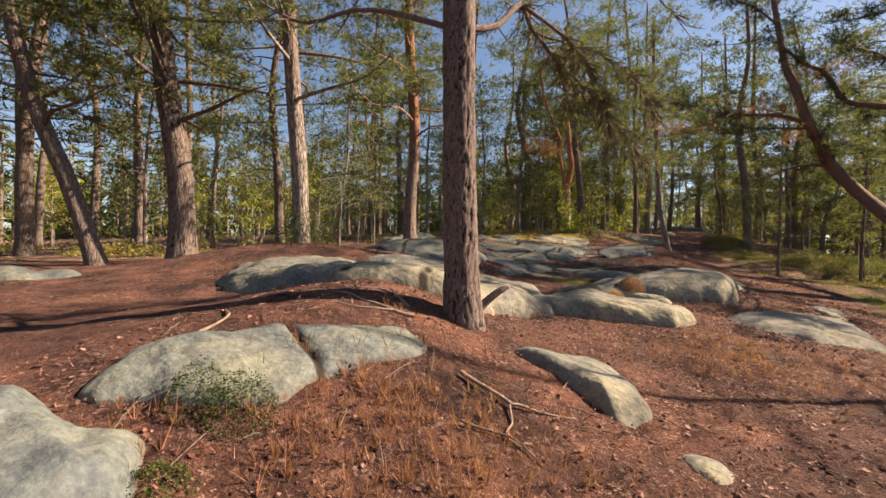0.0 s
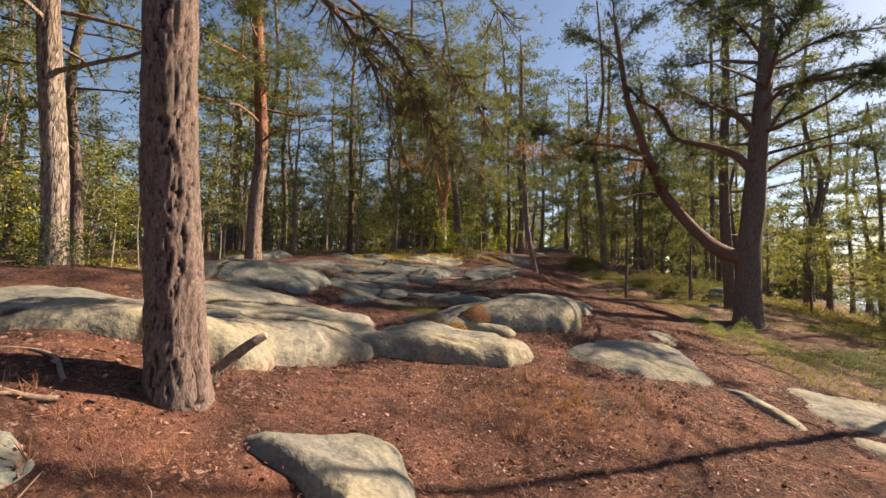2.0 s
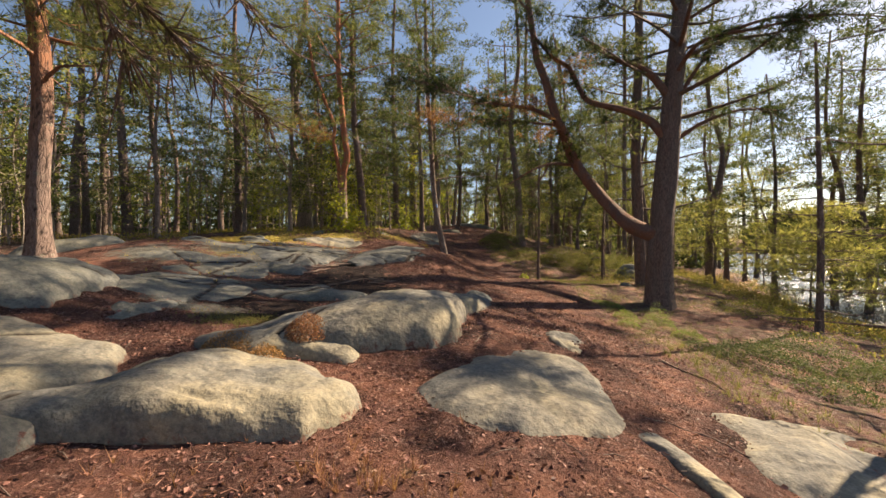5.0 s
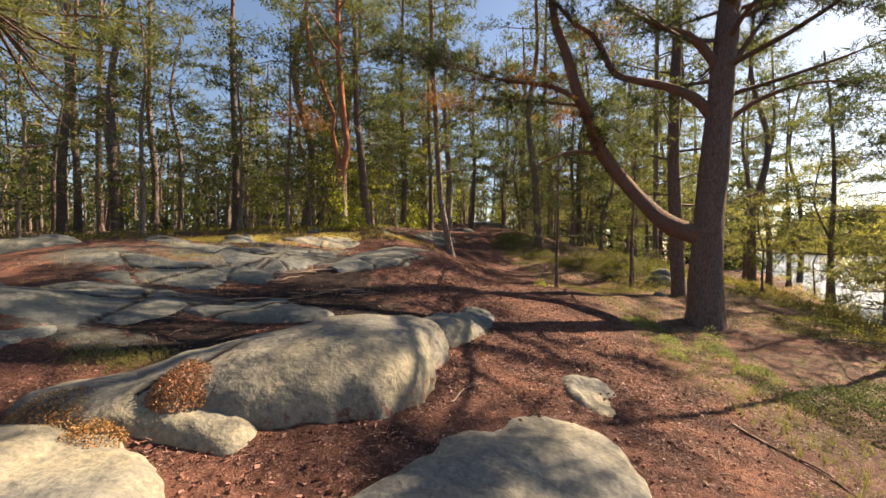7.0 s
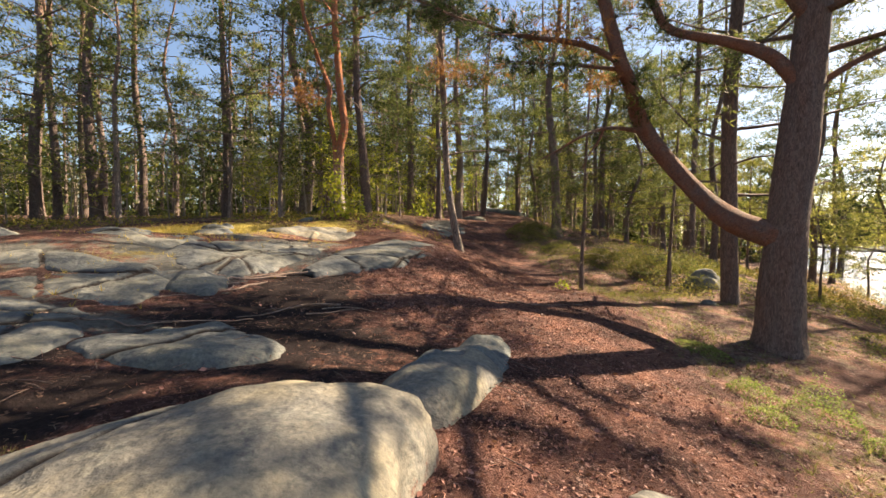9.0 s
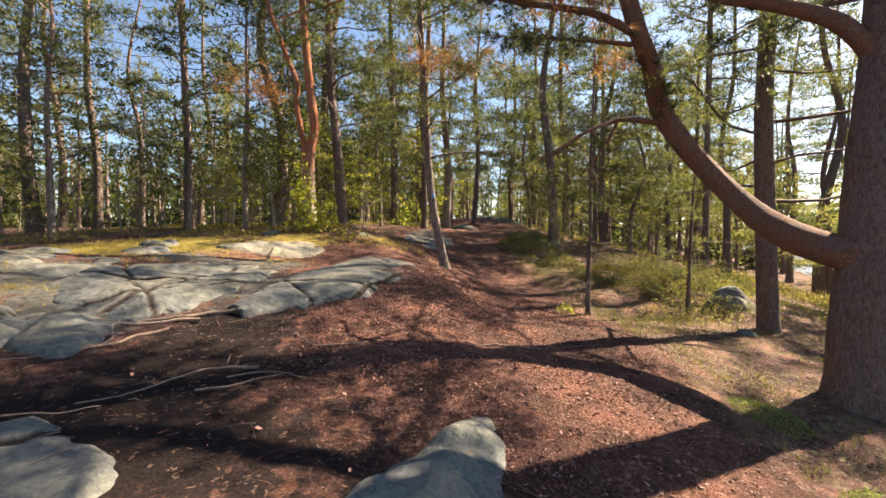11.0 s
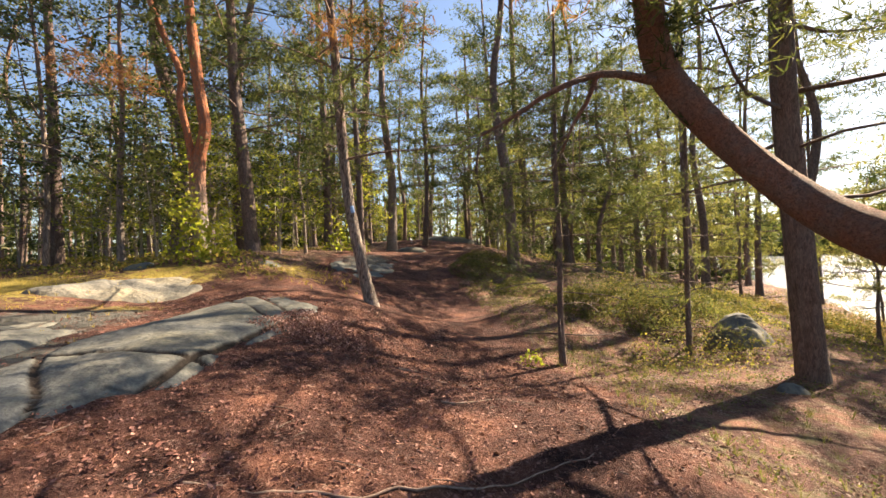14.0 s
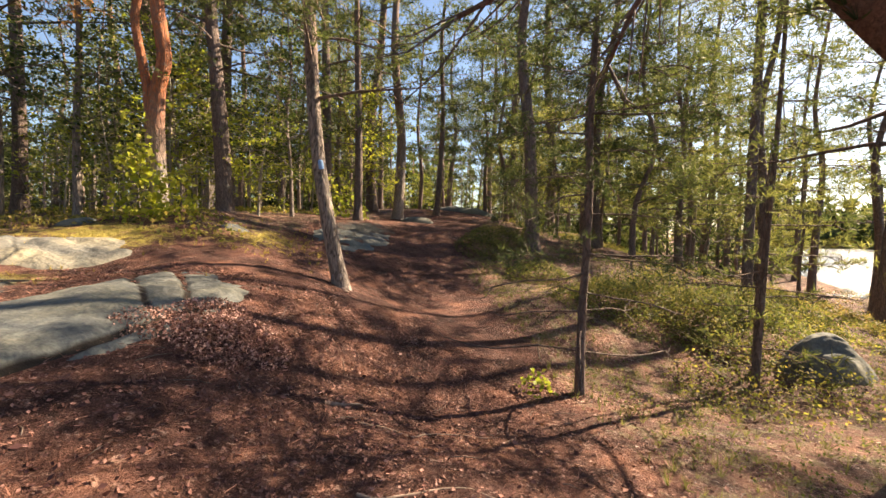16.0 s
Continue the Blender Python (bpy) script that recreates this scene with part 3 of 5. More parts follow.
gx, gy = axis_steps(-7.5, 6.5, 0.08, 900), axis_steps(-7.0, 17.0, 0.09, 900)
GX, GY = np.meshgrid(gx, gy, indexing="ij")
near = np.exp(-(np.hypot(GX, GY - 5) / 22) ** 2)
GZ = gz(GX, GY) + near * (0.07 * (fnoise(GX, GY, 0.9, 3, 3) - 0.5) + 0.035 * (fnoise(GX, GY, 5.0, 8, 2) - 0.5) + 0.012 * (rng.random(GX.shape) - 0.5))
mo, so, br = moss_at(GX, GY), soil_at(GX, GY), bare_at(GX, GY)
GZ = GZ + near * mo * 0.10 * (fnoise(GX, GY, 1.6, 21, 3) - 0.35) - 0.05 * so + br * (0.03 + 0.10 * (np.floor(fnoise(GX * 0.7 - GY * 0.35, GY * 1.3 + GX * 0.3, 1.2, 55, 3) * 9) / 9 - 0.5))
n0, n1 = GX.shape
ii, jj = np.meshgrid(np.arange(n0 - 1), np.arange(n1 - 1), indexing="ij")
a0 = (ii * n1 + jj).ravel()
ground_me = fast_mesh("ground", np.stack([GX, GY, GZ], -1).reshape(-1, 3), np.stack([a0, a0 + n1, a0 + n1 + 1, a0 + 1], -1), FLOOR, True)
for key, val in (("moss", mo), ("soil", so), ("bare_rock", br), ("sunny_moss", sunny_at(GX, GY))):
    at = ground_me.attributes.new(key, "FLOAT", "POINT")
    at.data.foreach_set("value", val.astype(np.float32).ravel())
ground = tagged(new("ground", ground_me), "forest floor of reddish pine needles, moss and dark soil", "ground", kind="structure")

lake_me = fast_mesh("water", [(12, -600, LAKE_Z), (900, -600, LAKE_Z), (900, 900, LAKE_Z), (12, 900, LAKE_Z)], [(0, 1, 2, 3)], WATER)
tagged(new("water", lake_me), "bright lake water seen between the pines", "lake", kind="structure")


# ---- rocks ----
def rock(outline, height, label, seed, edge=4.0, soft=2.1, lump=0.06, cracks=(), pillow=0.9, litter=0.0, lean=(0.0, 0.0), name="rock", group="granite outcrops", rings=34, segs=110, sink=0.1, stone=None, fall=(0.0, 0.0)):
    """A worn granite back: a closed outline on the ground, a height, and how full and how round its edge is. fall: how the height grows with x and y. cracks: x, y, heading in degrees."""
    P = np.asarray(outline, float)
    c = P.mean(0)
    P = c + (P - c) * 1.06
    loop = np.concatenate([P[-1:], P, P[:2]])
    run = []
    for i in range(1, len(P) + 1):
        p0, p1, p2, p3 = loop[i - 1], loop[i], loop[i + 1], loop[i + 2]
        for t in np.arange(24) / 24:
            run.append(0.5 * (2 * p1 + (p2 - p0) * t + (2 * p0 - 5 * p1 + 4 * p2 - p3) * t * t + (3 * p1 - p0 - 3 * p2 + p3) * t ** 3))
    run = np.array(run)
    d = np.r_[0, np.cumsum(np.linalg.norm(np.diff(np.r_[run, run[:1]], axis=0), axis=1))]
    s = np.linspace(0, d[-1], segs, endpoint=False)
    ring = np.stack([np.interp(s, d, np.r_[run[:, k], run[0, k]]) for k in (0, 1)], -1)
    r = np.sin(np.linspace(0, 1, rings) * np.pi / 2) * 1.0
    XY = c + (ring - c)[None] * r[:, None, None]
    wob = 1 + (0.26 * (fnoise(XY[..., 0], XY[..., 1], 1.8, seed, 3) - 0.5) + 0.14 * (fnoise(XY[..., 0], XY[..., 1], 5.0, seed + 31, 3) - 0.5)) * r[:, None] ** 2
    XY = c + (XY - c) * wob[..., None]
    X, Y = XY[..., 0], XY[..., 1]
    # some sides run out gently into the ground, others end in a steep face
    away = unit(ring - c)
    slack = 0.85 * sstep(0.3, 0.9, 0.5 * vnoise(away[:, 0] * 1.3 + seed, away[:, 1] * 1.3, 1.0, seed + 17) + 0.45 * away[:, 1] - 0.3 * away[:, 0])
    full = np.clip(r, 0, 1)[:, None]
    steep = (1 - full ** edge) ** (1 / soft)
    easy = (1 - full ** 2.4) ** 0.8
    prof = steep * (1 - slack)[None] + easy * slack[None]
    base = float(gz(*c))
    lie = gz(X, Y)
    flat = base + lean[0] * (X - c[0]) + lean[1] * (Y - c[1])
    even = 0.22 if height > 0.2 else 0.04
    Z = lie * (1 - even) + flat * even - sink * (1 - prof) * 1.6 + height * prof * np.clip(1 + fall[0] * (X - c[0]) + fall[1] * (Y - c[1]), 0.25, 1.4)
    ridged = 1 - np.abs(fnoise(X, Y, 0.9, seed + 6, 3) - 0.5) * 4
    hollow = pillow * sstep(0.55, 0.98, ridged)
    Z = Z + prof * lump * (2.6 * (fnoise(X, Y, 1.1, seed + 2, 2) - 0.5) - hollow) + lump * 0.6 * (fnoise(X, Y, 4.0, seed + 4, 4) - 0.5)
    shelf = fnoise(X * 0.8 + 0.5 * Y, Y * 1.5 - 0.3 * X, 1.5, seed + 12, 3) * 7
    Z = Z + prof * lump * 0.55 * (np.floor(shelf) + sstep(0.55, 0.95, shelf - np.floor(shelf)) - 3.5) * 0.5
    fis = 0 * Z
    for qx, qy, head in cracks:
        u = (X - qx) * math.sin(radians(head)) - (Y - qy) * math.cos(radians(head)) + 0.12 * (fnoise(X, Y, 2.2, seed + 9, 2) - 0.5)
        Z = Z - 0.045 * np.exp(-(u / 0.032) ** 2) - 0.012 * sstep(-0.02, 0.02, u) * np.exp(-(u / 0.5) ** 2)
        fis = np.maximum(fis, np.exp(-(u / 0.04) ** 2))
    Z[-1] = np.minimum(Z[-1], lie[-1] - sink)
    V = np.stack([X, Y, Z], -1) - np.array([c[0], c[1], base])
    i, j = np.meshgrid(np.arange(rings - 1), np.arange(segs), indexing="ij")
    q = (i * segs + j).ravel()
    w = (i * segs + (j + 1) % segs).ravel()
    me = fast_mesh(name, V.reshape(-1, 3), np.stack([q, q + segs, w + segs, w], -1), stone or GRANITE, True)
    at = me.attributes.new("fissure", "FLOAT", "POINT")
    at.data.foreach_set("value", fis.astype(np.float32).ravel())
    at = me.attributes.new("litter", "FLOAT", "POINT")
    low = np.clip(litter + 0.5 * sstep(0.92, 1.0, r)[:, None] + 0.3 * sstep(0.3, 0.9, hollow) * sstep(0.35, 0.6, vnoise(X, Y, 1.6, seed + 41)) * sstep(0.88, 0.98, prof), 0, 1)
    at.data.foreach_set("value", low.astype(np.float32).ravel())
    ob = new(name, me)
    ob.location = (c[0], c[1], base)
    return tagged(ob, label, "rock", group)


def round_outline(cx, cy, a, b, head=0.0, n=8, seed=0):
    g = np.random.default_rng(seed)
    h = radians(head)
    out = []
    for k in range(n):
        t, s = 2 * math.pi * k / n, g.uniform(0.82, 1.15)
        u, v = a * s * math.cos(t), b * s * math.sin(t)
        out.append((cx + u * math.cos(h) - v * math.sin(h), cy + u * math.sin(h) + v * math.cos(h)))
    return out


rock([(-3.2, 0.8), (-3.45, -0.1), (-3.75, -0.85), (-4.4, -1.35), (-5.6, -1.6), (-6.8, -1.5), (-7.0, -0.6), (-6.2, 0.4), (-5.2, 1.1), (-4.4, 1.5), (-3.5, 1.3)], 0.33, "long pale granite whaleback among pine needles", 11, 6.5, 2.6, 0.06, pillow=0.5, cracks=((-4.6, 0.1, 40), (-5.3, -0.6, 120), (-4.1, -0.4, 100)))
rock([(-4.6, 1.2), (-3.9, 1.3), (-3.6, 1.9), (-3.9, 2.6), (-5.2, 2.9), (-6.3, 2.2), (-6.4, 1.2), (-5.4, 0.9)], 0.2, "flat pale slab behind the whaleback", 15, 7.0, 2.6, 0.05, pillow=0.3, cracks=((-4.9, 1.9, 60),), litter=0.15)
rock([(-3.6, 1.05), (-3.0, 1.2), (-2.4, 1.35), (-1.85, 1.48), (-1.4, 1.7), (-1.32, 2.1), (-1.7, 2.45), (-2.3, 2.95), (-3.1, 2.9), (-3.65, 2.0)], 0.25, "smooth sunlit granite back with a crack at its end", 23, 6.0, 2.6, 0.07, pillow=0.5, cracks=((-3.4, 1.6, 80),))
rock([(-2.9, 2.8), (-1.95, 3.15), (-1.2, 3.35), (-0.72, 3.65), (-0.5, 4.35), (-0.55, 5.05), (-1.1, 5.2), (-1.9, 5.1), (-2.5, 4.6), (-2.95, 3.8)], 0.34, "big rounded granite boulder with a needle-filled hollow", 37, 5.6, 2.6, 0.05, pillow=0.4, cracks=((-2.35, 3.5, 75),), fall=(0.3, 0.12))
rock([(-3.3, 3.0), (-2.7, 2.85), (-2.1, 2.9), (-1.6, 2.95), (-1.7, 3.4), (-2.2, 3.8), (-3.0, 4.0), (-3.4, 3.6)], 0.13, "low blue-grey shelf at the boulder's thin end", 39, 5.0, 2.4, 0.05, pillow=0.2, litter=0.1, rings=26, segs=90)
rock([(-0.98, 5.2), (-0.5, 5.15), (-0.22, 5.8), (0.02, 6.7), (-0.12, 7.2), (-0.5, 6.95), (-0.95, 6.1)], 0.17, "low pale boulder behind the larger one", 41, 4.0, 2.0, 0.05)
rock([(-4.4, -4.0), (-4.0, -3.8), (-3.65, -3.5), (-3.55, -3.0), (-3.36, -2.4), (-3.6, -2.3), (-4.1, -2.75), (-4.5, -3.4)], 0.05, "pale weathered ledge with a steep face", 53, 9.0, 3.0, 0.05, sink=0.03, stone=GRANITE_LICHEN, pillow=0.2, cracks=((-3.7, -3.05, 150),))
rock([(-4.7, -4.6), (-4.15, -4.15), (-3.75, -4.08), (-3.45, -4.3), (-3.4, -4.75), (-3.65, -5.2), (-4.5, -5.2)], 0.14, "whitish lichen-covered boulder face", 59, 7.0, 3.0, 0.16, sink=0.05, stone=GRANITE_LICHEN)
rock([(-2.85, -1.4), (-2.45, -0.8), (-2.1, -0.75), (-1.82, -1.12), (-1.68, -1.6), (-1.88, -1.98), (-2.12, -1.75), (-2.42, -1.55)], 0.13, "narrow grey stone ridge in the needle bed", 61, 3.6, 1.9, 0.06)
rock(round_outline(-1.42, -2.05, 0.2, 0.26, 20, 7, 3), 0.04, "flat grey stone sunk in the needles", 67, 3.5, 1.8, 0.03, rings=18, segs=60, litter=0.1)
rock([(-0.8, 2.45), (-0.38, 1.82), (0.2, 1.88), (0.9, 2.2), (1.12, 2.9), (1.05, 3.7), (0.65, 4.15), (0.05, 4.05), (-0.5, 3.1)], 0.09, "low sunlit slab across the trail", 71, 5.5, 2.4, 0.05, pillow=0.2, litter=0.16)
rock([(0.9, 2.4), (1.12, 1.95), (1.38, 1.3), (1.55, 1.4), (1.42, 2.0), (1.2, 2.7)], 0.05, "thin pale rock rib in the trail", 73, 3.6, 1.8, 0.03, rings=18, segs=60)
rock([(2.0, 3.3), (2.9, 3.5), (3.5, 3.0), (3.7, 2.1), (2.95, 1.1), (2.05, 0.9), (1.75, 1.4), (1.8, 2.3)], 0.09, "broad low pale slab by the undergrowth", 79, 4.6, 2.0, 0.06, litter=0.14)
rock(round_outline(0.98, 4.72, 0.34, 0.48, 10, 8, 5), 0.07, "pale flat stone in the trail", 83, 5.0, 2.2, 0.08, rings=24, segs=80, litter=0.3)
rock([(-1.0, 5.5), (-0.95, 6.2), (-0.72, 6.85), (-0.47, 7.35), (-0.22, 7.8), (0.03, 7.65), (0.06, 6.9), (-0.06, 6.4), (-0.18, 5.9), (-0.5, 5.3)], 0.11, "narrow lichen-grey rock spur beside the trail", 89, 4.2, 2.1, 0.07, stone=GRANITE_LICHEN, litter=0.1)
rock([(-6.8, 2.5), (-5.5, 2.9), (-5.25, 3.65), (-5.7, 4.7), (-7.0, 5.8), (-8.6, 5.6), (-8.9, 4.2), (-7.8, 2.9)], 0.24, "humped granite outcrop on the rise", 97, 4.6, 2.2, 0.07, pillow=0.2, cracks=((-6.3, 3.9, 30), (-7.3, 4.4, 110)), stone=GRANITE_BLUE)
rock([(-5.2, 4.2), (-4.3, 5.0), (-4.2, 6.0), (-5.4, 6.9), (-6.9, 6.6), (-6.6, 5.0)], 0.07, "grey fissured slab on the rise", 101, 8.0, 2.6, 0.06, pillow=0.2, litter=0.12, cracks=((-5.5, 5.5, 40), (-4.9, 5.9, 110), (-6.0, 6.0, 15)), stone=GRANITE_BLUE)
rock([(-4.6, 6.9), (-5.6, 6.7), (-7.2, 6.9), (-8.2, 7.8), (-7.4, 8.8), (-6.0, 8.5), (-5.0, 7.9)], 0.08, "long grey ledge with dark fissures", 102, 8.0, 2.6, 0.06, pillow=0.2, litter=0.1, cracks=((-6.3, 7.6, 20), (-5.5, 7.4, 80), (-7.1, 7.9, 140)), stone=GRANITE_BLUE)
rock([(-3.4, 9.25), (-3.6, 10.1), (-3.75, 11.3), (-3.65, 13.0), (-2.95, 14.1), (-2.05, 13.85), (-1.65, 12.9), (-1.98, 11.4), (-2.02, 10.6), (-2.75, 9.65)], 0.11, "smooth blue-grey slab split by a fissure", 103, 7.0, 2.6, 0.04, pillow=0.0, cracks=((-2.5, 12.87, 138), (-2.2, 13.1, 134), (-1.97, 11.8, 81), (-2.7, 10.87, 2), (-2.7, 9.95, 133)), stone=GRANITE_BLUE, rings=64, segs=230)
rock([(-4.25, 8.5), (-5.1, 8.6), (-6.1, 9.3), (-6.6, 10.8), (-6.1, 12.2), (-5.0, 12.6), (-4.2, 11.5), (-4.0, 10.0)], 0.1, "cracked grey slab with white quartz stain", 107, 8.0, 2.6, 0.06, pillow=0.2, cracks=((-5.0, 10.2, 20), (-4.9, 11.0, 95), (-5.5, 9.9, 140), (-4.7, 9.4, 65)), stone=GRANITE_BLUE, rings=64, segs=230)
rock([(-6.6, 9.2), (-7.8, 9.3), (-8.9, 10.4), (-8.2, 11.6), (-7.0, 11.4), (-6.5, 10.3)], 0.06, "grey hump edged with yellow moss", 108, 6.0, 2.4, 0.06, pillow=0.2, cracks=((-7.5, 10.4, 50),), stone=GRANITE_BLUE)
rock([(-4.0, 7.65), (-4.85, 7.65), (-5.6, 8.15), (-5.2, 8.7), (-4.4, 8.55)], 0.14, "stepped grey block below the slab", 109, 5.0, 2.3, 0.06, rings=24, segs=80, stone=GRANITE_BLUE)
rock([(-7.0, 13.7), (-6.0, 13.8), (-4.9, 14.4), (-4.55, 15.1), (-5.3, 15.7), (-6.5, 15.2)], 0.14, "yellowish sunlit hump in the moss", 113, 3.6, 1.9, 0.07)
rock([(-3.2, 18.6), (-2.2, 18.4), (-1.6, 19.6), (-1.9, 21.4), (-2.9, 21.8), (-3.6, 20.3)], 0.06, "flat grey slab in the trail's bend", 117, 5.0, 2.2, 0.05, litter=0.15, stone=GRANITE_BLUE)
rock([(-4.1, 5.7), (-3.4, 5.5), (-2.6, 5.65), (-2.2, 6.15), (-2.6, 6.65), (-3.5, 6.75), (-4.2, 6.3)], 0.08, "flat blue-grey slab half sunk in dark soil", 141, 5.0, 2.2, 0.05, pillow=0.2, litter=0.2, cracks=((-3.3, 6.1, 60),), stone=GRANITE_BLUE)
for k, (qx, qy, qa, qb, qh) in enumerate(((-8.4, 13.8, 0.5, 0.35, 0.14), (-7.6, 12.4, 0.55, 0.4, 0.12), (-9.6, 12.0, 0.6, 0.5, 0.15), (-6.9, 16.4, 0.45, 0.3, 0.1), (-4.2, 17.2, 0.35, 0.3, 0.1), (-1.6, 24.5, 0.8, 0.4, 0.16), (-0.4, 31.5, 1.6, 0.8, 0.3), (-9.6, -2.6, 0.8, 0.5, 0.12), (-10.5, 8.6, 1.2, 0.9, 0.25), (-4.6, 3.9, 0.7, 0.25, 0.08))):
    rock(round_outline(qx, qy, qa, qb, 30 * k, 8, k), qh, "small grey granite knob breaking the moss", 200 + k, 3.4, 1.9, 0.06, rings=20, segs=64, litter=0.34 if qh < 0.07 else 0.1, group="small granite knobs", stone=GRANITE_BLUE)
rock(round_outline(5.65, 15.3, 0.5, 0.42, 15, 8, 9), 0.34, "dark mossy boulder in the bilberry scrub", 131, 3.0, 1.8, 0.1, stone=GRANITE_BLUE)
rock(round_outline(4.6, 12.6, 0.28, 0.2, 15, 8, 12), 0.12, "dark stone in the undergrowth", 133, 3.0, 1.8, 0.05, rings=20, segs=64, stone=GRANITE_BLUE)


# ---- trees ----
def taper(points, r0, r1, step=0.12, flare=0.0, power=1.0):
    P = np.asarray(points, float)
    run = spline(P, step)
    d = np.r_[0, np.cumsum(np.linalg.norm(np.diff(run, axis=0), axis=1))]
    f = d / d[-1]
    rad = r0 + (r1 - r0) * f ** power
    rad = rad * (1 + flare * np.exp(-d / 0.28))
    return np.c_[run, rad]


def grow_limbs(trunk, gen, z0, z1, count, length, rise=0.25, thick=0.035, bare_below=-99.0):
    """Limbs out of a trunk run: a list of runs, and which of them bear needles."""
    out = []
    for k in range(count):
        f = (k + gen.uniform(0, 1)) / count
        z = z0 + (z1 - z0) * f
        i = int(np.argmin(np.abs(trunk[:, 2] - z)))
        p, az = trunk[i, :3], 2.4 * k + gen.uniform(-0.5, 0.5)
        L = length * (1.0 - 0.25 * f - 0.45 * f ** 4) * gen.uniform(0.6, 1.2)
        out_way = np.array([math.cos(az), math.sin(az), 0])
        up = np.array([0, 0, 1.0])
        side = np.array([-out_way[1], out_way[0], 0]) * gen.uniform(-0.25, 0.25) * L
        a = p + out_way * L * 0.35 + up * L * rise * gen.uniform(-0.1, 0.6)
        b = p + out_way * L * 0.7 + side * 0.5 + up * L * rise * gen.uniform(0.0, 1.0)
        c = p + out_way * L + side + up * L * rise * gen.uniform(0.2, 1.7)
        run = taper([p, a, b, c], thick * (0.5 + L / length), 0.008, max(0.3, L / 4))
        out.append((run, z > bare_below))
    return out


def twigs_of(run, gen, count, length, droop=0.1, start=0.3):
    """Thin twigs off a limb, and needle places with their ways."""
    runs, centres, ways = [], [], []
    n = len(run)
    for k in range(count):
        i = int(n * gen.uniform(start, 1.0)) if k else n - 1
        i = min(i, n - 1)
        p = run[i, :3]
        along = unit(run[min(i + 1, n - 1), :3] - run[max(i - 1, 0), :3])
        way = unit(along * 0.9 + gen.normal(size=3) * np.array([0.75, 0.75, 0.45]) + np.array([0, 0, -droop]))
        L = length * gen.uniform(0.5, 1.2)
        q = p + way * L * 0.55 + np.array([0, 0, -0.04])
        e = p + way * L + np.array([0, 0, 0.06 * L])
        runs.append(np.c_[np.array([p, q, e]), [0.009, 0.006, 0.003]])
        for f in (0.45, 0.72, 1.0):
            c = p + way * L * f + gen.normal(size=3) * 0.05 * length
            centres.append(c)
            ways.append(unit(way + np.array([0, 0, 0.35])))
    return runs, centres, ways


def pads_of(run, gen, count, tufts, size):
    """Flat sprays of needles towards the end of a limb, as pines bear them."""
    C = []
    n = len(run)
    for k in range(count):
        p = run[n - 1 if k == 0 else int(n * gen.uniform(0.45, 1.0)) % n, :3]
        mid = p + gen.normal(size=3) * np.array([0.35, 0.35, 0.18]) * size
        r = size * gen.uniform(0.6, 1.25)
        q = gen.normal(size=(tufts, 3)) * np.array([0.5, 0.5, 0.17]) * r
        C.append(mid + q)
    return np.concatenate(C)


def pine(label, path, r0, r1, bark, seed, limbs=(), auto=None, twig=(10, 0.5), tuft=(8, 0.2, 0.10), needles=None, sides=14, step=0.2, flare=0.35, plates=0.0, rough=0.06, name="pine_tree", group="pines", droop=0.1, pads=None, withered=(), bare=0):
    """A pine: trunk along a path, its named limbs (points, radius at both ends, twig count), more limbs by auto, twigs and a crown of needle tufts."""
    gen = np.random.default_rng(seed)
    o = np.array(path[0], float)
    tree = thing(name, o, label, "tree", group)
    trunk = taper(np.asarray(path, float) - o, r0, r1, step, flare)
    part("trunk", limb_mesh("trunk", [trunk], bark, sides, rough, plates, seed), tree)
    leafy, bony = [], []
    for pts_, ra, rb, n in limbs:
        run = taper(np.asarray(pts_, float) - o, ra, rb, 0.15)
        part("limb", limb_mesh("limb", [run], BARK_LIMB if bark is BARK_OLD else bark, 16 if ra > 0.05 else 7, 0.12, 0, seed), tree)
        if n:
            leafy.append((run, n, 0.25))
        bony += twigs_of(run, gen, bare, 0.75, 0.25, 0.1)[0] if bare else []
    small = list(bony)
    if auto:
        for run, green in grow_limbs(trunk, gen, *auto):
            small.append(run)
            if green:
                leafy.append((run, twig[0], 0.3))
            else:
                tw, _, _ = twigs_of(run, gen, 3, twig[1] * 0.7, droop)
                small += tw
    centres, ways = [], []
    for run, n, start in leafy:
        tw, c, w = twigs_of(run, gen, n, twig[1], droop, start)
        small += tw
        centres += c
        ways += w
    if small:
        part("branchwork", limb_mesh("branchwork", small, bark, 3, 0, 0, seed), tree, kind="stuff")
    for wx, wy, wz, wr in withered:
        q = np.array([wx, wy, wz]) - o + gen.normal(size=(int(90 * wr), 3)) * np.array([0.5, 0.5, 0.2]) * wr
        V, F = blades(q, unit(gen.normal(size=q.shape)), np.full(len(q), 0.22), 8, 0.09, 0.8, gen)
        part("withered_spray", fast_mesh("withered_spray", V, F, NEEDLES_BROWN), tree, "rusty withered needles", "stuff")
    if pads:
        for run, n, start in leafy:
            P = pads_of(run, gen, *pads)
            centres += list(P)
            ways += list(unit(gen.normal(size=P.shape) * np.array([1, 1, 0.5]) + np.array([0, 0, 0.45])))
    if centres:
        C, W = np.array(centres), np.array(ways)
        V, F = blades(C, W, np.full(len(C), tuft[1]), tuft[0], tuft[2], 0.75, gen)
        part("crown", fast_mesh("crown", V, F, needles or NEEDLES), tree, kind="stuff")
    return tree


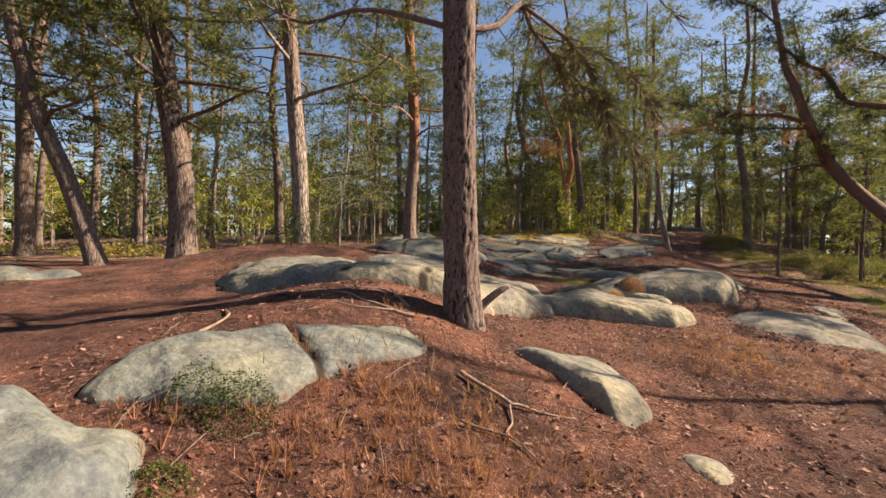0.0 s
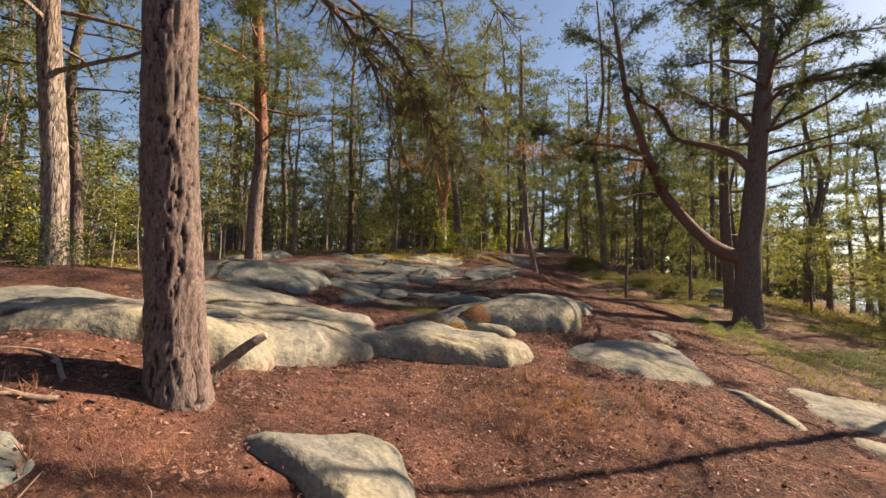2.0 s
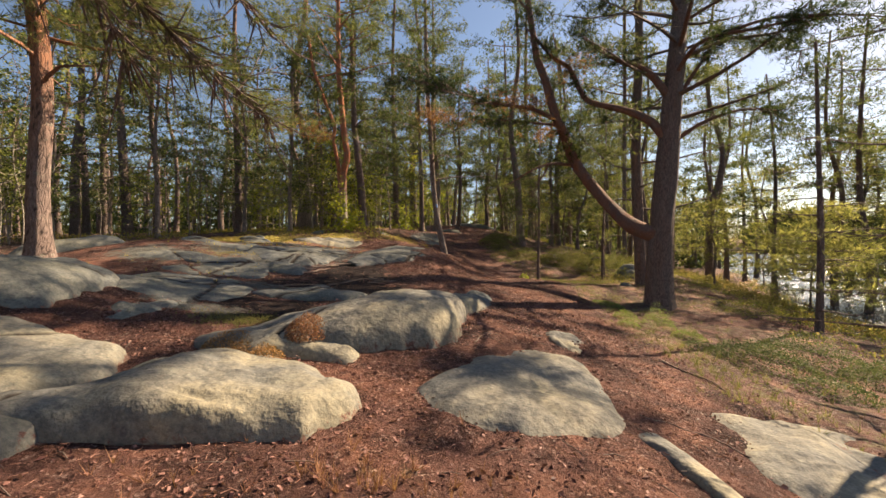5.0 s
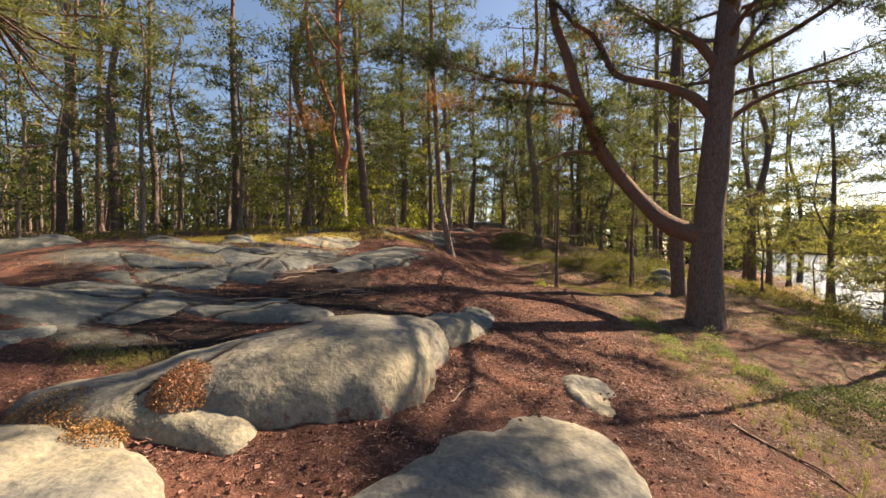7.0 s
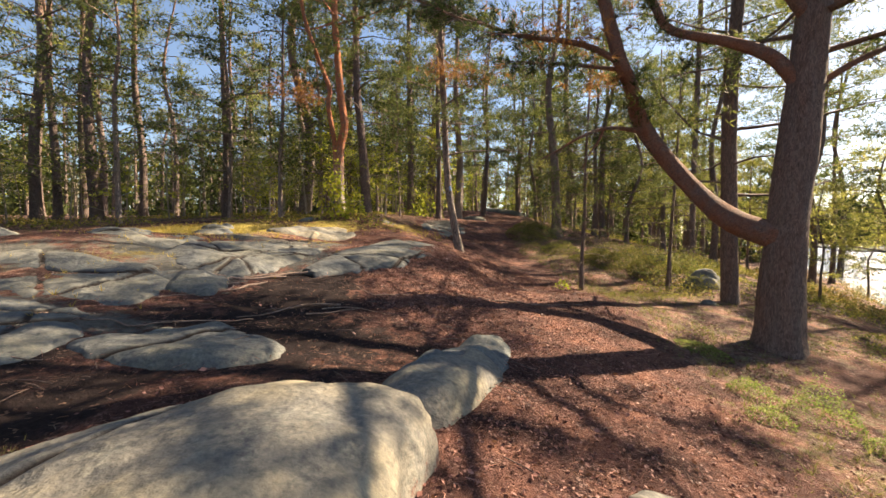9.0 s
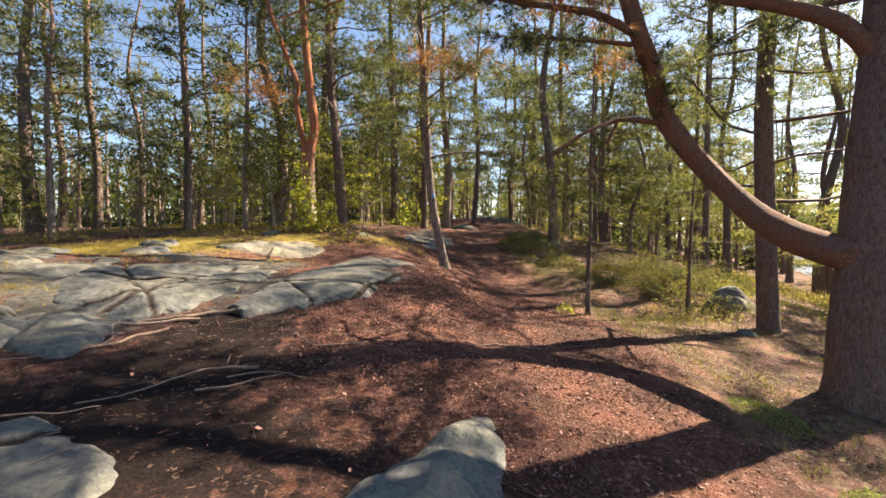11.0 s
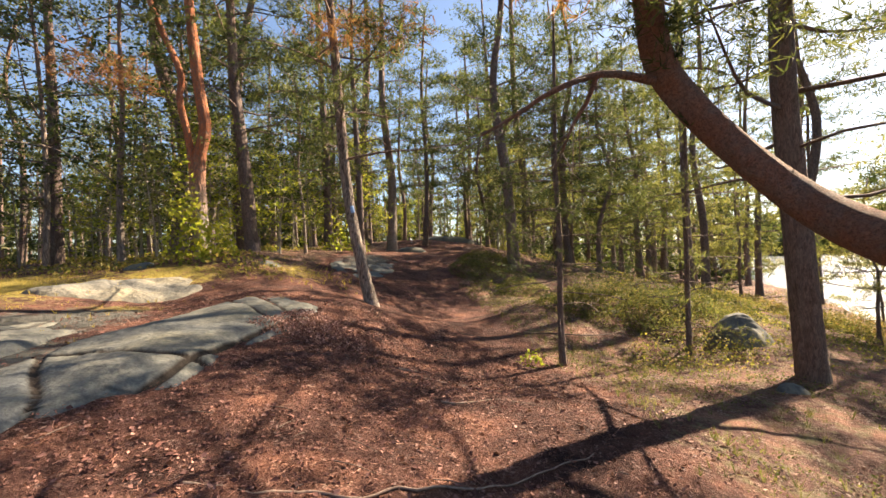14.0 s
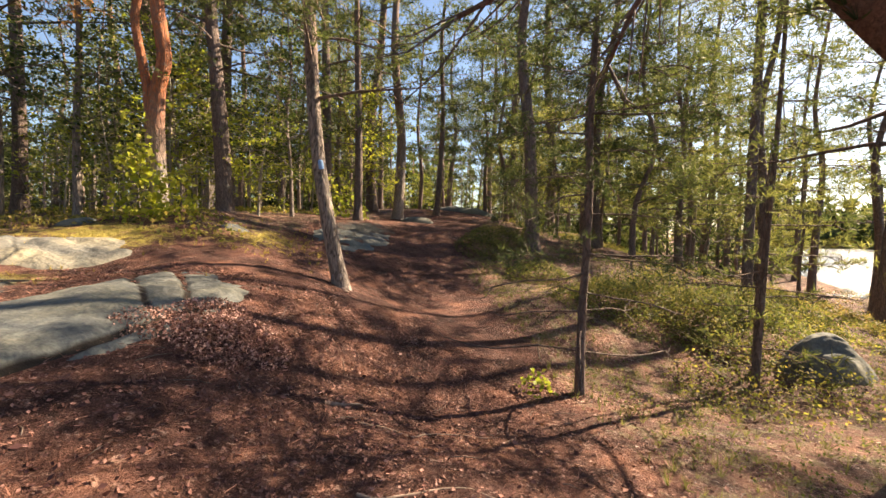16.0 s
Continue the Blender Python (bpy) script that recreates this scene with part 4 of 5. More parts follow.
def leaf_tree(label, path, r0, r1, bark, seed, auto, leaf=(60, 0.11), material=None, name="deciduous_tree", group="leafy trees", spread=0.35):
    gen = np.random.default_rng(seed)
    o = np.array(path[0], float)
    tree = thing(name, o, label, "tree", group)
    trunk = taper(np.asarray(path, float) - o, r0, r1, 0.3, 0.25)
    part("trunk", limb_mesh("trunk", [trunk], bark, 8, 0.05, 0, seed), tree)
    small, C = [], []
    for run, _ in grow_limbs(trunk, gen, *auto):
        small.append(run)
        n = len(run)
        for _ in range(max(3, leaf[0] // 15)):
            p = run[min(n - 1, int(n * gen.uniform(0.25, 1.0))), :3] + gen.normal(size=3) * spread * np.array([0.9, 0.9, 0.5])
            C += list(p + gen.normal(size=(15, 3)) * spread * np.array([0.5, 0.5, 0.2]))
    part("branchwork", limb_mesh("branchwork", small, bark, 3, 0, 0, seed), tree, kind="stuff")
    V, F = leaves(np.array(C), leaf[1], gen)
    part("crown", fast_mesh("crown", V, F, material or LEAF), tree, kind="stuff")
    return tree


def down(x, y):
    return float(gz(x, y)) - 0.12


# the pine with the plated trunk, by the foot of the whaleback
near_pine = pine("pine with deeply plated grey-brown bark and exposed roots", [(-3.37, -1.38, -1.3), (-3.37, -1.47, -0.3), (-3.36, -1.59, 0.86), (-3.33, -1.68, 3.0), (-3.3, -1.78, 6.0), (-3.25, -1.8, 9.5)], 0.165, 0.09, BARK_PLATE, 301,
     limbs=[([(-3.28, -1.56, 1.6), (-3.13, -1.23, 1.75), (-3.02, -0.85, 2.14), (-3.0, -0.49, 2.05), (-2.85, 0.09, 1.88), (-2.77, 0.59, 1.47)], 0.04, 0.012, 80),
            ([(-3.02, -0.85, 2.14), (-2.6, -0.2, 1.9), (-2.35, 0.5, 1.5), (-2.3, 0.95, 1.05)], 0.025, 0.006, 110),
            ([(-2.85, 0.09, 1.88), (-2.5, 0.6, 1.6), (-2.15, 1.3, 1.2), (-1.95, 1.9, 0.95)], 0.02, 0.005, 100),
            ([(-2.95, -0.3, 2.05), (-2.35, 0.4, 2.0), (-1.95, 1.0, 1.75), (-1.8, 1.5, 1.5)], 0.02, 0.005, 100),
            ([(-2.85, 0.09, 1.88), (-2.65, 0.9, 1.7), (-2.6, 1.7, 1.55)], 0.018, 0.005, 80),
            ([(-3.45, -1.66, 1.6), (-3.94, -1.9, 1.74), (-4.26, -2.06, 1.75), (-4.71, -2.18, 1.68), (-5.13, -2.29, 1.9), (-5.4, -2.4, 2.1)], 0.03, 0.008, 5),
            ([(-3.33, -1.7, 2.6), (-4.2, -1.2, 3.0), (-5.2, -0.6, 3.1), (-6.0, -0.2, 2.9)], 0.035, 0.008, 18),
            ([(-3.33, -1.7, 2.9), (-2.9, -0.8, 3.2), (-2.2, 0.1, 3.0), (-1.6, 0.7, 2.5)], 0.035, 0.008, 16)],
     auto=(3.5, 9.2, 22, 2.8, 0.2, 0.035), twig=(10, 0.45), tuft=(26, 0.085, 0.035), pads=(3, 34, 0.42), bare=5, sides=96, step=0.03, flare=0.5, plates=0.016, rough=0.05)
for pts_, ra in (([(-3.3, -1.3, -1.22), (-3.15, -1.12, -1.27), (-3.0, -1.05, -1.36)], 0.05), ([(-3.4, -1.5, -1.2), (-3.2, -1.8, -1.32), (-2.9, -2.1, -1.5), (-2.75, -2.35, -1.6)], 0.05), ([(-3.5, -1.4, -1.1), (-3.8, -1.7, -1.1), (-4.2, -1.9, -0.97)], 0.06)):
    part("root", limb_mesh("root", [taper(np.array(pts_) - np.array(near_pine.location), ra, ra * 0.55, 0.05)], ROOT, 12, 0.2, 0, 5), near_pine, "gnarled weathered root")

stub = np.array([(-3.36, -1.15, -1.1), (-3.28, -1.07, -0.99), (-3.18, -1.0, -0.89), (-3.1, -0.96, -0.83)]) - np.array(near_pine.location)
part("broken_branch", limb_mesh("broken_branch", [taper(stub, 0.042, 0.03, 0.03)], BARK, 16, 0.22, 0, 3), near_pine, "short broken branch stub")
part("broken_end", limb_mesh("broken_end", [taper([stub[-1] - 0.4 * (stub[-1] - stub[-2]), stub[-1] + (0.006, 0.004, 0.005), stub[-1] + (0.035, 0.02, 0.02)], 0.036, 0.026, 0.01)], PALE_WOOD, 14, 0.2, 0, 3), near_pine, "pale broken wood")

# the many-limbed pine on the slope
pine("broad old pine with a low sweeping limb and dark bark", [(4.53, 10.04, -1.72), (4.56, 10.05, -0.57), (4.66, 10.13, 0.5), (4.81, 10.21, 1.8), (4.92, 10.29, 2.68), (5.04, 10.36, 3.79), (5.23, 10.5, 4.94), (5.48, 10.76, 6.76), (5.64, 10.9, 8.55), (5.7, 11.0, 13.0)], 0.33, 0.09, BARK_OLD, 307,
     limbs=[([(4.55, 10.08, 0.2), (4.32, 10.2, 0.3), (4.07, 10.61, 0.5), (3.84, 11.18, 0.91), (3.45, 11.54, 1.52), (2.83, 11.8, 2.5), (2.43, 11.3, 3.18), (2.12, 10.99, 3.62), (1.82, 10.97, 4.69), (1.57, 10.94, 5.43), (1.38, 10.93, 6.65), (1.2, 10.9, 8.0)], 0.21, 0.06, 50),
            ([(2.05, 10.99, 3.6), (1.39, 10.8, 3.85), (0.18, 10.55, 3.98), (-0.53, 10.36, 4.17), (-1.34, 10.15, 4.53), (-2.04, 10.07, 4.93)], 0.06, 0.015, 60),
            ([(1.36, 10.93, 6.7), (0.7, 11.2, 7.6), (-0.1, 11.6, 8.3)], 0.04, 0.012, 60),
            ([(1.3, 10.92, 7.2), (1.9, 11.6, 8.2), (2.6, 12.3, 9.0)], 0.04, 0.012, 60),
            ([(1.25, 10.9, 7.6), (1.0, 10.2, 8.6), (0.9, 9.3, 9.2)], 0.035, 0.01, 50),
            ([(-0.3, 10.4, 4.1), (-0.9, 10.0, 4.1), (-1.6, 9.7, 4.3), (-2.2, 9.5, 4.3)], 0.025, 0.008, 45),
            ([(-0.6, 10.35, 4.2), (-1.0, 10.7, 4.5), (-1.5, 11.0, 4.8)], 0.025, 0.008, 40),
            ([(0.2, 10.55, 4.0), (-0.1, 10.1, 3.8), (-0.5, 9.8, 3.75)], 0.02, 0.006, 6),
            ([(2.08, 11.05, 3.45), (0.93, 10.94, 3.56), (0.07, 10.93, 3.65)], 0.04, 0.01, 40),
            ([(2.68, 11.75, 2.42), (2.05, 11.49, 2.42), (1.49, 11.36, 2.22), (1.08, 11.34, 1.98), (0.72, 11.32, 1.78)], 0.05, 0.012, 0),
            ([(1.97, 11.49, 2.4), (1.87, 11.59, 2.14), (1.73, 11.59, 1.95), (1.62, 11.69, 1.65)], 0.03, 0.008, 0),
            ([(4.9, 10.25, 2.6), (4.51, 10.39, 3.27), (3.93, 10.62, 3.67), (3.0, 10.81, 4.02), (2.7, 10.88, 4.54), (2.43, 10.85, 5.02), (1.96, 10.79, 5.32), (1.35, 10.72, 6.03)], 0.12, 0.035, 50),
            ([(5.0, 10.36, 3.85), (4.49, 10.3, 4.49), (4.05, 10.35, 4.8), (3.49, 10.38, 5.04), (2.63, 10.38, 5.71)], 0.11, 0.03, 50),
            ([(5.0, 10.35, 2.65), (5.74, 10.35, 3.16), (6.51, 10.35, 3.45), (7.23, 10.44, 3.56), (7.89, 10.43, 3.47)], 0.06, 0.015, 40),
            ([(5.1, 10.39, 3.7), (5.58, 10.44, 4.45), (5.9, 10.49, 4.89), (6.43, 10.56, 5.55)], 0.07, 0.02, 40),
            ([(5.15, 10.4, 4.5), (5.3, 9.4, 4.9), (5.9, 8.2, 4.6), (6.3, 7.2, 4.3)], 0.06, 0.015, 55),
            ([(5.4, 10.65, 6.0), (6.6, 9.8, 6.4), (7.9, 9.0, 6.1)], 0.05, 0.012, 90),
            ([(5.3, 10.5, 5.2), (6.8, 10.9, 5.7), (8.5, 11.2, 5.5)], 0.05, 0.012, 90),
            ([(5.5, 9.0, 4.85), (6.3, 8.4, 4.9), (7.2, 7.8, 4.6), (7.8, 7.4, 4.3)], 0.04, 0.012, 50),
            # last three boughs are added, mostly out of view, to shade the rocks
            ([(5.3, 10.5, 5.2), (5.0, 9.1, 5.9), (4.7, 7.7, 5.9), (4.3, 6.4, 5.5)], 0.06, 0.012, 110),
            ([(4.8, 8.2, 5.9), (3.9, 7.4, 6.2), (3.2, 6.6, 6.0)], 0.035, 0.01, 70),
            ([(5.4, 10.7, 6.3), (4.2, 9.6, 7.0), (2.9, 8.6, 7.2)], 0.05, 0.012, 80)],
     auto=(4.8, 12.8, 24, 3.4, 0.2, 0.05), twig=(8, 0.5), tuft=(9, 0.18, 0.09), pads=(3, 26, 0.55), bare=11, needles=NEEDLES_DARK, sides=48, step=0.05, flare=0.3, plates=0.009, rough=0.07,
     withered=((1.4, 10.8, 3.9, 0.7), (0.6, 10.6, 4.1, 0.7), (1.9, 11.2, 3.3, 0.5), (2.6, 11.0, 5.0, 0.8)))

pine("straight dark pine close behind the broad one", [(5.31, 13.16, -1.75), (5.21, 13.17, 0.64), (5.16, 13.19, 2.84), (5.24, 13.23, 5.03), (5.3, 13.25, 6.5), (5.36, 13.27, 14.0)], 0.19, 0.08, BARK_OLD, 311, auto=(2.9, 13.8, 36, 3.2, 0.12, 0.03, 3.9), twig=(7, 0.5), tuft=(7, 0.2, 0.1), pads=(4, 30, 0.7), sides=32, step=0.06, plates=0.010)
slim = pine("slim leaning trunk with pale bark and a blue trail mark", [(-1.39, 15.66, -0.5), (-1.72, 15.59, 1.24), (-1.86, 15.55, 2.62), (-1.96, 15.5, 4.69), (-2.07, 15.45, 6.75), (-2.12, 15.41, 10.0)], 0.12, 0.06, BARK_PALE, 313, auto=(3.0, 9.8, 24, 2.0, 0.15, 0.025, 3.8), twig=(7, 0.45), tuft=(8, 0.2, 0.1), pads=(2, 24, 0.6), withered=((-2.0, 15.3, 5.2, 0.9), (-0.6, 14.0, 4.6, 0.7), (-1.2, 15.0, 4.9, 0.6)), sides=32, step=0.06, flare=0.5, plates=0.006)
mark = taper([(-1.71, 15.505, 1.56), (-1.715, 15.50, 1.59), (-1.725, 15.50, 1.66), (-1.73, 15.505, 1.69)], 0.045, 0.04, 0.02)
mark[:, :3] -= np.array(slim.location)
part("trail_mark", limb_mesh("trail_mark", [mark], BLUE_PAINT, 16), slim, "blue painted trail mark")
for pts_, ra in (([(-1.35, 15.5, -0.35), (-1.05, 15.2, -0.5), (-0.7, 14.7, -0.66)], 0.05), ([(-1.45, 15.5, -0.33), (-1.6, 15.1, -0.3), (-1.5, 14.6, -0.33)], 0.04)):
    part("root", limb_mesh("root", [taper(np.array(pts_) - np.array(slim.location), ra, ra * 0.4, 0.08)], ROOT, 10, 0.2, 0, 5), slim, "root running over the bank")

pine("red-barked twin pine with a pale foot", [(-6.09, 17.48, 0.6), (-6.12, 17.45, 2.63), (-6.08, 17.44, 3.47), (-5.93, 17.44, 4.15), (-6.05, 17.41, 5.17), (-6.17, 17.37, 6.7), (-6.26, 17.33, 8.4), (-6.24, 17.29, 11.5)], 0.165, 0.08, BARK_RED, 317,
     limbs=[([(-6.12, 17.47, 1.3), (-6.25, 17.45, 1.9), (-6.3, 17.41, 3.49), (-6.52, 17.36, 4.85), (-6.48, 17.35, 5.53), (-6.93, 17.27, 6.74), (-7.37, 17.19, 8.11), (-7.55, 17.15, 9.48)], 0.095, 0.06, 8)],
     auto=(7.0, 11.2, 20, 2.6, 0.25, 0.03, 7.0), twig=(7, 0.5), tuft=(8, 0.22, 0.1), pads=(2, 26, 0.7), withered=((-7.3, 15.6, 5.0, 0.9), (-6.6, 15.8, 4.7, 0.7)), sides=28, step=0.08, rough=0.1)
pine("dark straight pine behind the twin pine", [(-5.56, 19.0, 0.8), (-5.71, 19.06, 2.76), (-5.93, 19.13, 4.87), (-6.08, 19.18, 6.28), (-6.21, 19.24, 11.0)], 0.2, 0.09, BARK_GREY, 331, auto=(3.6, 10.8, 26, 2.3, 0.15, 0.03, 4.6), twig=(6, 0.5), tuft=(8, 0.24, 0.11), pads=(3, 26, 0.8), sides=20)
pine("strongly leaning grey pine", [(-10.75, -1.15, -0.9), (-11.27, -1.44, 0.72), (-11.7, -1.79, 2.11), (-11.99, -2.08, 3.87), (-12.4, -2.4, 7.0), (-12.6, -2.5, 9.5)], 0.15, 0.07, BARK_GREY, 337, auto=(2.6, 9.2, 26, 2.4, 0.1, 0.03, 3.0), twig=(6, 0.5), tuft=(8, 0.24, 0.11), pads=(3, 26, 0.8), sides=20)
pine("thick grey-barked pine on the needle slope", [(-10.69, 0.34, -0.85), (-10.79, 0.27, 1.2), (-11.05, 0.11, 3.0), (-11.23, -0.01, 4.79), (-11.35, -0.09, 6.59), (-11.4, -0.1, 11.0)], 0.27, 0.1, BARK_GREY, 347,
     limbs=[([(-11.0, 0.1, 3.0), (-10.2, -0.8, 3.6), (-9.3, -1.6, 3.7), (-8.4, -2.2, 3.4)], 0.05, 0.01, 34)],
     auto=(3.0, 10.8, 30, 3.0, 0.1, 0.04, 3.2), twig=(7, 0.55), tuft=(9, 0.24, 0.1), pads=(3, 26, 0.8), sides=36, step=0.08, plates=0.012)
pine("tall pine with a mossy foot", [(-7.93, 0.98, -0.6), (-8.0, 0.93, 1.11), (-8.13, 0.84, 2.77), (-8.23, 0.77, 4.43), (-8.26, 0.73, 6.08), (-8.3, 0.7, 11.0)], 0.165, 0.08, BARK_PALE, 349, auto=(3.0, 10.8, 28, 2.4, 0.12, 0.03, 3.6), twig=(6, 0.5), tuft=(9, 0.22, 0.1), pads=(3, 26, 0.8), sides=36, step=0.07, plates=0.010)
pine("pine with a slight bend and a bright flank", [(-8.9, 6.5, -0.25), (-8.87, 6.45, 1.2), (-8.72, 6.4, 3.1), (-8.8, 6.3, 5.1), (-8.9, 6.2, 7.2), (-9.0, 6.1, 11.0)], 0.2, 0.09, BARK, 353, auto=(3.2, 10.8, 26, 2.4, 0.12, 0.03, 4.0), twig=(6, 0.5), tuft=(9, 0.22, 0.1), pads=(3, 26, 0.8), sides=28, step=0.08, plates=0.008)

pine("slender high-crowned pine among the bilberries", [(6.9, 19.3, -0.8), (6.9, 19.3, 2.5), (6.95, 19.3, 7.0), (7.0, 19.3, 14.5)], 0.11, 0.06, BARK_GREY, 383, auto=(6.5, 14.3, 20, 2.6, 0.2, 0.03, 7.0), twig=(4, 0.5), tuft=(6, 0.24, 0.12), pads=(2, 26, 0.75), sides=14)

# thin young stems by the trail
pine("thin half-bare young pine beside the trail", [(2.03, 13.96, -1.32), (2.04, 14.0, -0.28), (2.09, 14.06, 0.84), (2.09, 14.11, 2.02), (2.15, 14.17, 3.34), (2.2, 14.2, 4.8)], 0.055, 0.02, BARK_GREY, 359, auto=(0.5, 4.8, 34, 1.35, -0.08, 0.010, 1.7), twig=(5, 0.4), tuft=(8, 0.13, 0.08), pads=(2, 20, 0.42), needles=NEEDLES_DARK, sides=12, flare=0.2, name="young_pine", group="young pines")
pine("very thin bare young pine", [(4.53, 14.94, -1.45), (4.6, 14.98, 0.4), (4.7, 15.0, 2.4), (4.8, 15.1, 5.2)], 0.05, 0.015, BARK_GREY, 361, auto=(0.2, 5.0, 24, 1.1, -0.05, 0.008, 2.6), twig=(4, 0.35), tuft=(7, 0.14, 0.09), pads=(2, 14, 0.4), sides=10, flare=0.2, name="young_pine", group="young pines")
pine("thin young pine at the slope's edge", [(4.75, 15.3, -1.45), (4.72, 15.3, 0.0), (4.85, 15.35, 2.0)], 0.035, 0.01, BARK_GREY, 367, auto=(-0.4, 1.9, 12, 0.8, 0.1, 0.01, 0.2), twig=(7, 0.3), tuft=(8, 0.15, 0.1), sides=8, flare=0.2, name="young_pine", group="young pines")
pine("slender dark pine above the lake slope", [(5.1, 3.9, -2.2), (5.12, 3.9, 0.0), (5.2, 3.9, 3.0), (5.2, 3.95, 7.5)], 0.065, 0.03, BARK_GREY, 373, auto=(0.4, 7.4, 24, 1.4, 0.05, 0.015, 1.4), twig=(7, 0.4), tuft=(18, 0.11, 0.04), sides=16)
pine("slender pine in the heather", [(7.5, 8.8, -2.2), (7.55, 8.8, 0.0), (7.6, 8.9, 2.2), (7.6, 8.95, 4.6)], 0.08, 0.03, BARK_GREY, 379, auto=(0.0, 4.4, 20, 1.3, 0.05, 0.015, 0.8), twig=(7, 0.4), tuft=(14, 0.13, 0.05), sides=14)

# ---- the wood around: a few grown kinds, then copies ----
def straight(h, lean, gen):
    bow = h * 0.02
    return [(0, 0, -0.15), (lean * 0.2 + gen.normal() * bow * 0.5, gen.normal() * bow * 0.5, h * 0.2), (lean * 0.45 + gen.normal() * bow, gen.normal() * bow, h * 0.42), (lean * 0.7 + gen.normal() * bow, gen.normal() * bow, h * 0.66), (lean, 0, h)]


KINDS = {}
g0 = np.random.default_rng(99)
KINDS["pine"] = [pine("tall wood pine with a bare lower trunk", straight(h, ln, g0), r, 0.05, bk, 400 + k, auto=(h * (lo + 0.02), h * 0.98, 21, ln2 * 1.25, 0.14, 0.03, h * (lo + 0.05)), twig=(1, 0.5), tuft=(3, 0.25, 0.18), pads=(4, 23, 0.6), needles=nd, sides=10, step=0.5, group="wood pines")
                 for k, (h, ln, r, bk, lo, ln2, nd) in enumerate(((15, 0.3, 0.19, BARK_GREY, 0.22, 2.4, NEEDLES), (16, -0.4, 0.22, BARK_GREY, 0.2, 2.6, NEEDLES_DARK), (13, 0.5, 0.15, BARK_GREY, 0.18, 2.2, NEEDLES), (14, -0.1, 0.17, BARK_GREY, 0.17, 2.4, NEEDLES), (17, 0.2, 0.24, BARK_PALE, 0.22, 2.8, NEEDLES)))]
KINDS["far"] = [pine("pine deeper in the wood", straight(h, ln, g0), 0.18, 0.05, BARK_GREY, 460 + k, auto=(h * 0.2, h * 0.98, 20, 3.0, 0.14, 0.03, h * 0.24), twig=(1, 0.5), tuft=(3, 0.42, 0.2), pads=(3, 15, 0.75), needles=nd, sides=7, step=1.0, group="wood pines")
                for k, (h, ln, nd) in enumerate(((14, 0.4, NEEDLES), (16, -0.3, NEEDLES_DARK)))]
KINDS["leafy"] = [leaf_tree("thin leafy tree in the wood", straight(h, ln, g0), r, 0.02, BARK_PALE, 420 + k, (h * 0.16, h * 0.97, 26, 1.9, 0.45, 0.02), (130, 0.105), mt, group="wood leafy trees", spread=0.28)
                  for k, (h, ln, r, mt) in enumerate(((8.5, 0.5, 0.08, LEAF), (7.0, -0.5, 0.06, LEAF), (10, 0.3, 0.1, LEAF), (5.0, 0.3, 0.045, LEAF_BRIGHT)))]
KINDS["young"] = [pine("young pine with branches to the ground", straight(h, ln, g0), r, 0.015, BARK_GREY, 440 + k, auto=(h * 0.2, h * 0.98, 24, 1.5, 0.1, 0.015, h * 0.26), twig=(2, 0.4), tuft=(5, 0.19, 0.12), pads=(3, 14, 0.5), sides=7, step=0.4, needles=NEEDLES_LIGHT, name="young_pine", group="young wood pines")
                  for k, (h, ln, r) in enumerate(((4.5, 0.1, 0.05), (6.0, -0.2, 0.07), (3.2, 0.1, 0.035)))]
KINDS["high"] = [pine("tall slim pine with a small high crown", straight(h, ln, g0), r, 0.04, BARK_GREY, 495 + k, auto=(h * 0.3, h * 0.98, 20, 2.0, 0.15, 0.025, h * 0.55), twig=(2, 0.5), tuft=(3, 0.25, 0.17), pads=(4, 22, 0.62), sides=10, step=0.5, group="wood pines")
                 for k, (h, ln, r) in enumerate(((15.0, 0.4, 0.19), (13.5, -0.3, 0.16)))]
KINDS["mid"] = [pine("middling pine with a low full crown", straight(h, ln, g0), r, 0.03, BARK_GREY, 490 + k, auto=(h * lo, h * 0.98, 26, 2.0, 0.1, 0.02, h * (lo + 0.05)), twig=(2, 0.45), tuft=(4, 0.2, 0.14), pads=(4, 26, 0.55), sides=8, step=0.5, group="wood pines")
                for k, (h, ln, r, lo) in enumerate(((9.0, 0.3, 0.11, 0.2), (7.5, -0.3, 0.09, 0.14)))]
KINDS["sapling"] = [leaf_tree("thin pale-stemmed sapling at the wood's edge", [(0, 0, -0.1), (b * 0.3, -b * 0.2, h * 0.3), (b, b * 0.4, h * 0.65), (b * 1.3, 0, h)], 0.028, 0.008, BARK_STEM, 480 + k, (h * lo, h * 0.97, 16, 1.0, 0.4, 0.01), (44, 0.095), mt, name="sapling", group="saplings", spread=0.24)
                    for k, (h, b, lo, mt) in enumerate(((4.2, 0.25, 0.3, LEAF), (3.2, -0.2, 0.2, LEAF), (5.2, 0.35, 0.4, LEAF), (2.6, 0.15, 0.12, LEAF_BRIGHT)))]
used = {}


def plant(kind, k, x, y, scale=1.0, turn=0.0):
    src = KINDS[kind][k % len(KINDS[kind])]
    m = Matrix.Translation((x, y, float(gz(x, y)))) @ Matrix.Rotation(turn, 4, "Z") @ Matrix.Diagonal((scale, scale, scale, 1))
    if src.name not in used:
        used[src.name] = True
        src.matrix_basis = m
        return src
    s0 = src.scale.copy()
    ob = copy_thing(src, m @ Matrix.Diagonal((1 / s0[0], 1 / s0[1], 1 / s0[2], 1)))
    return ob


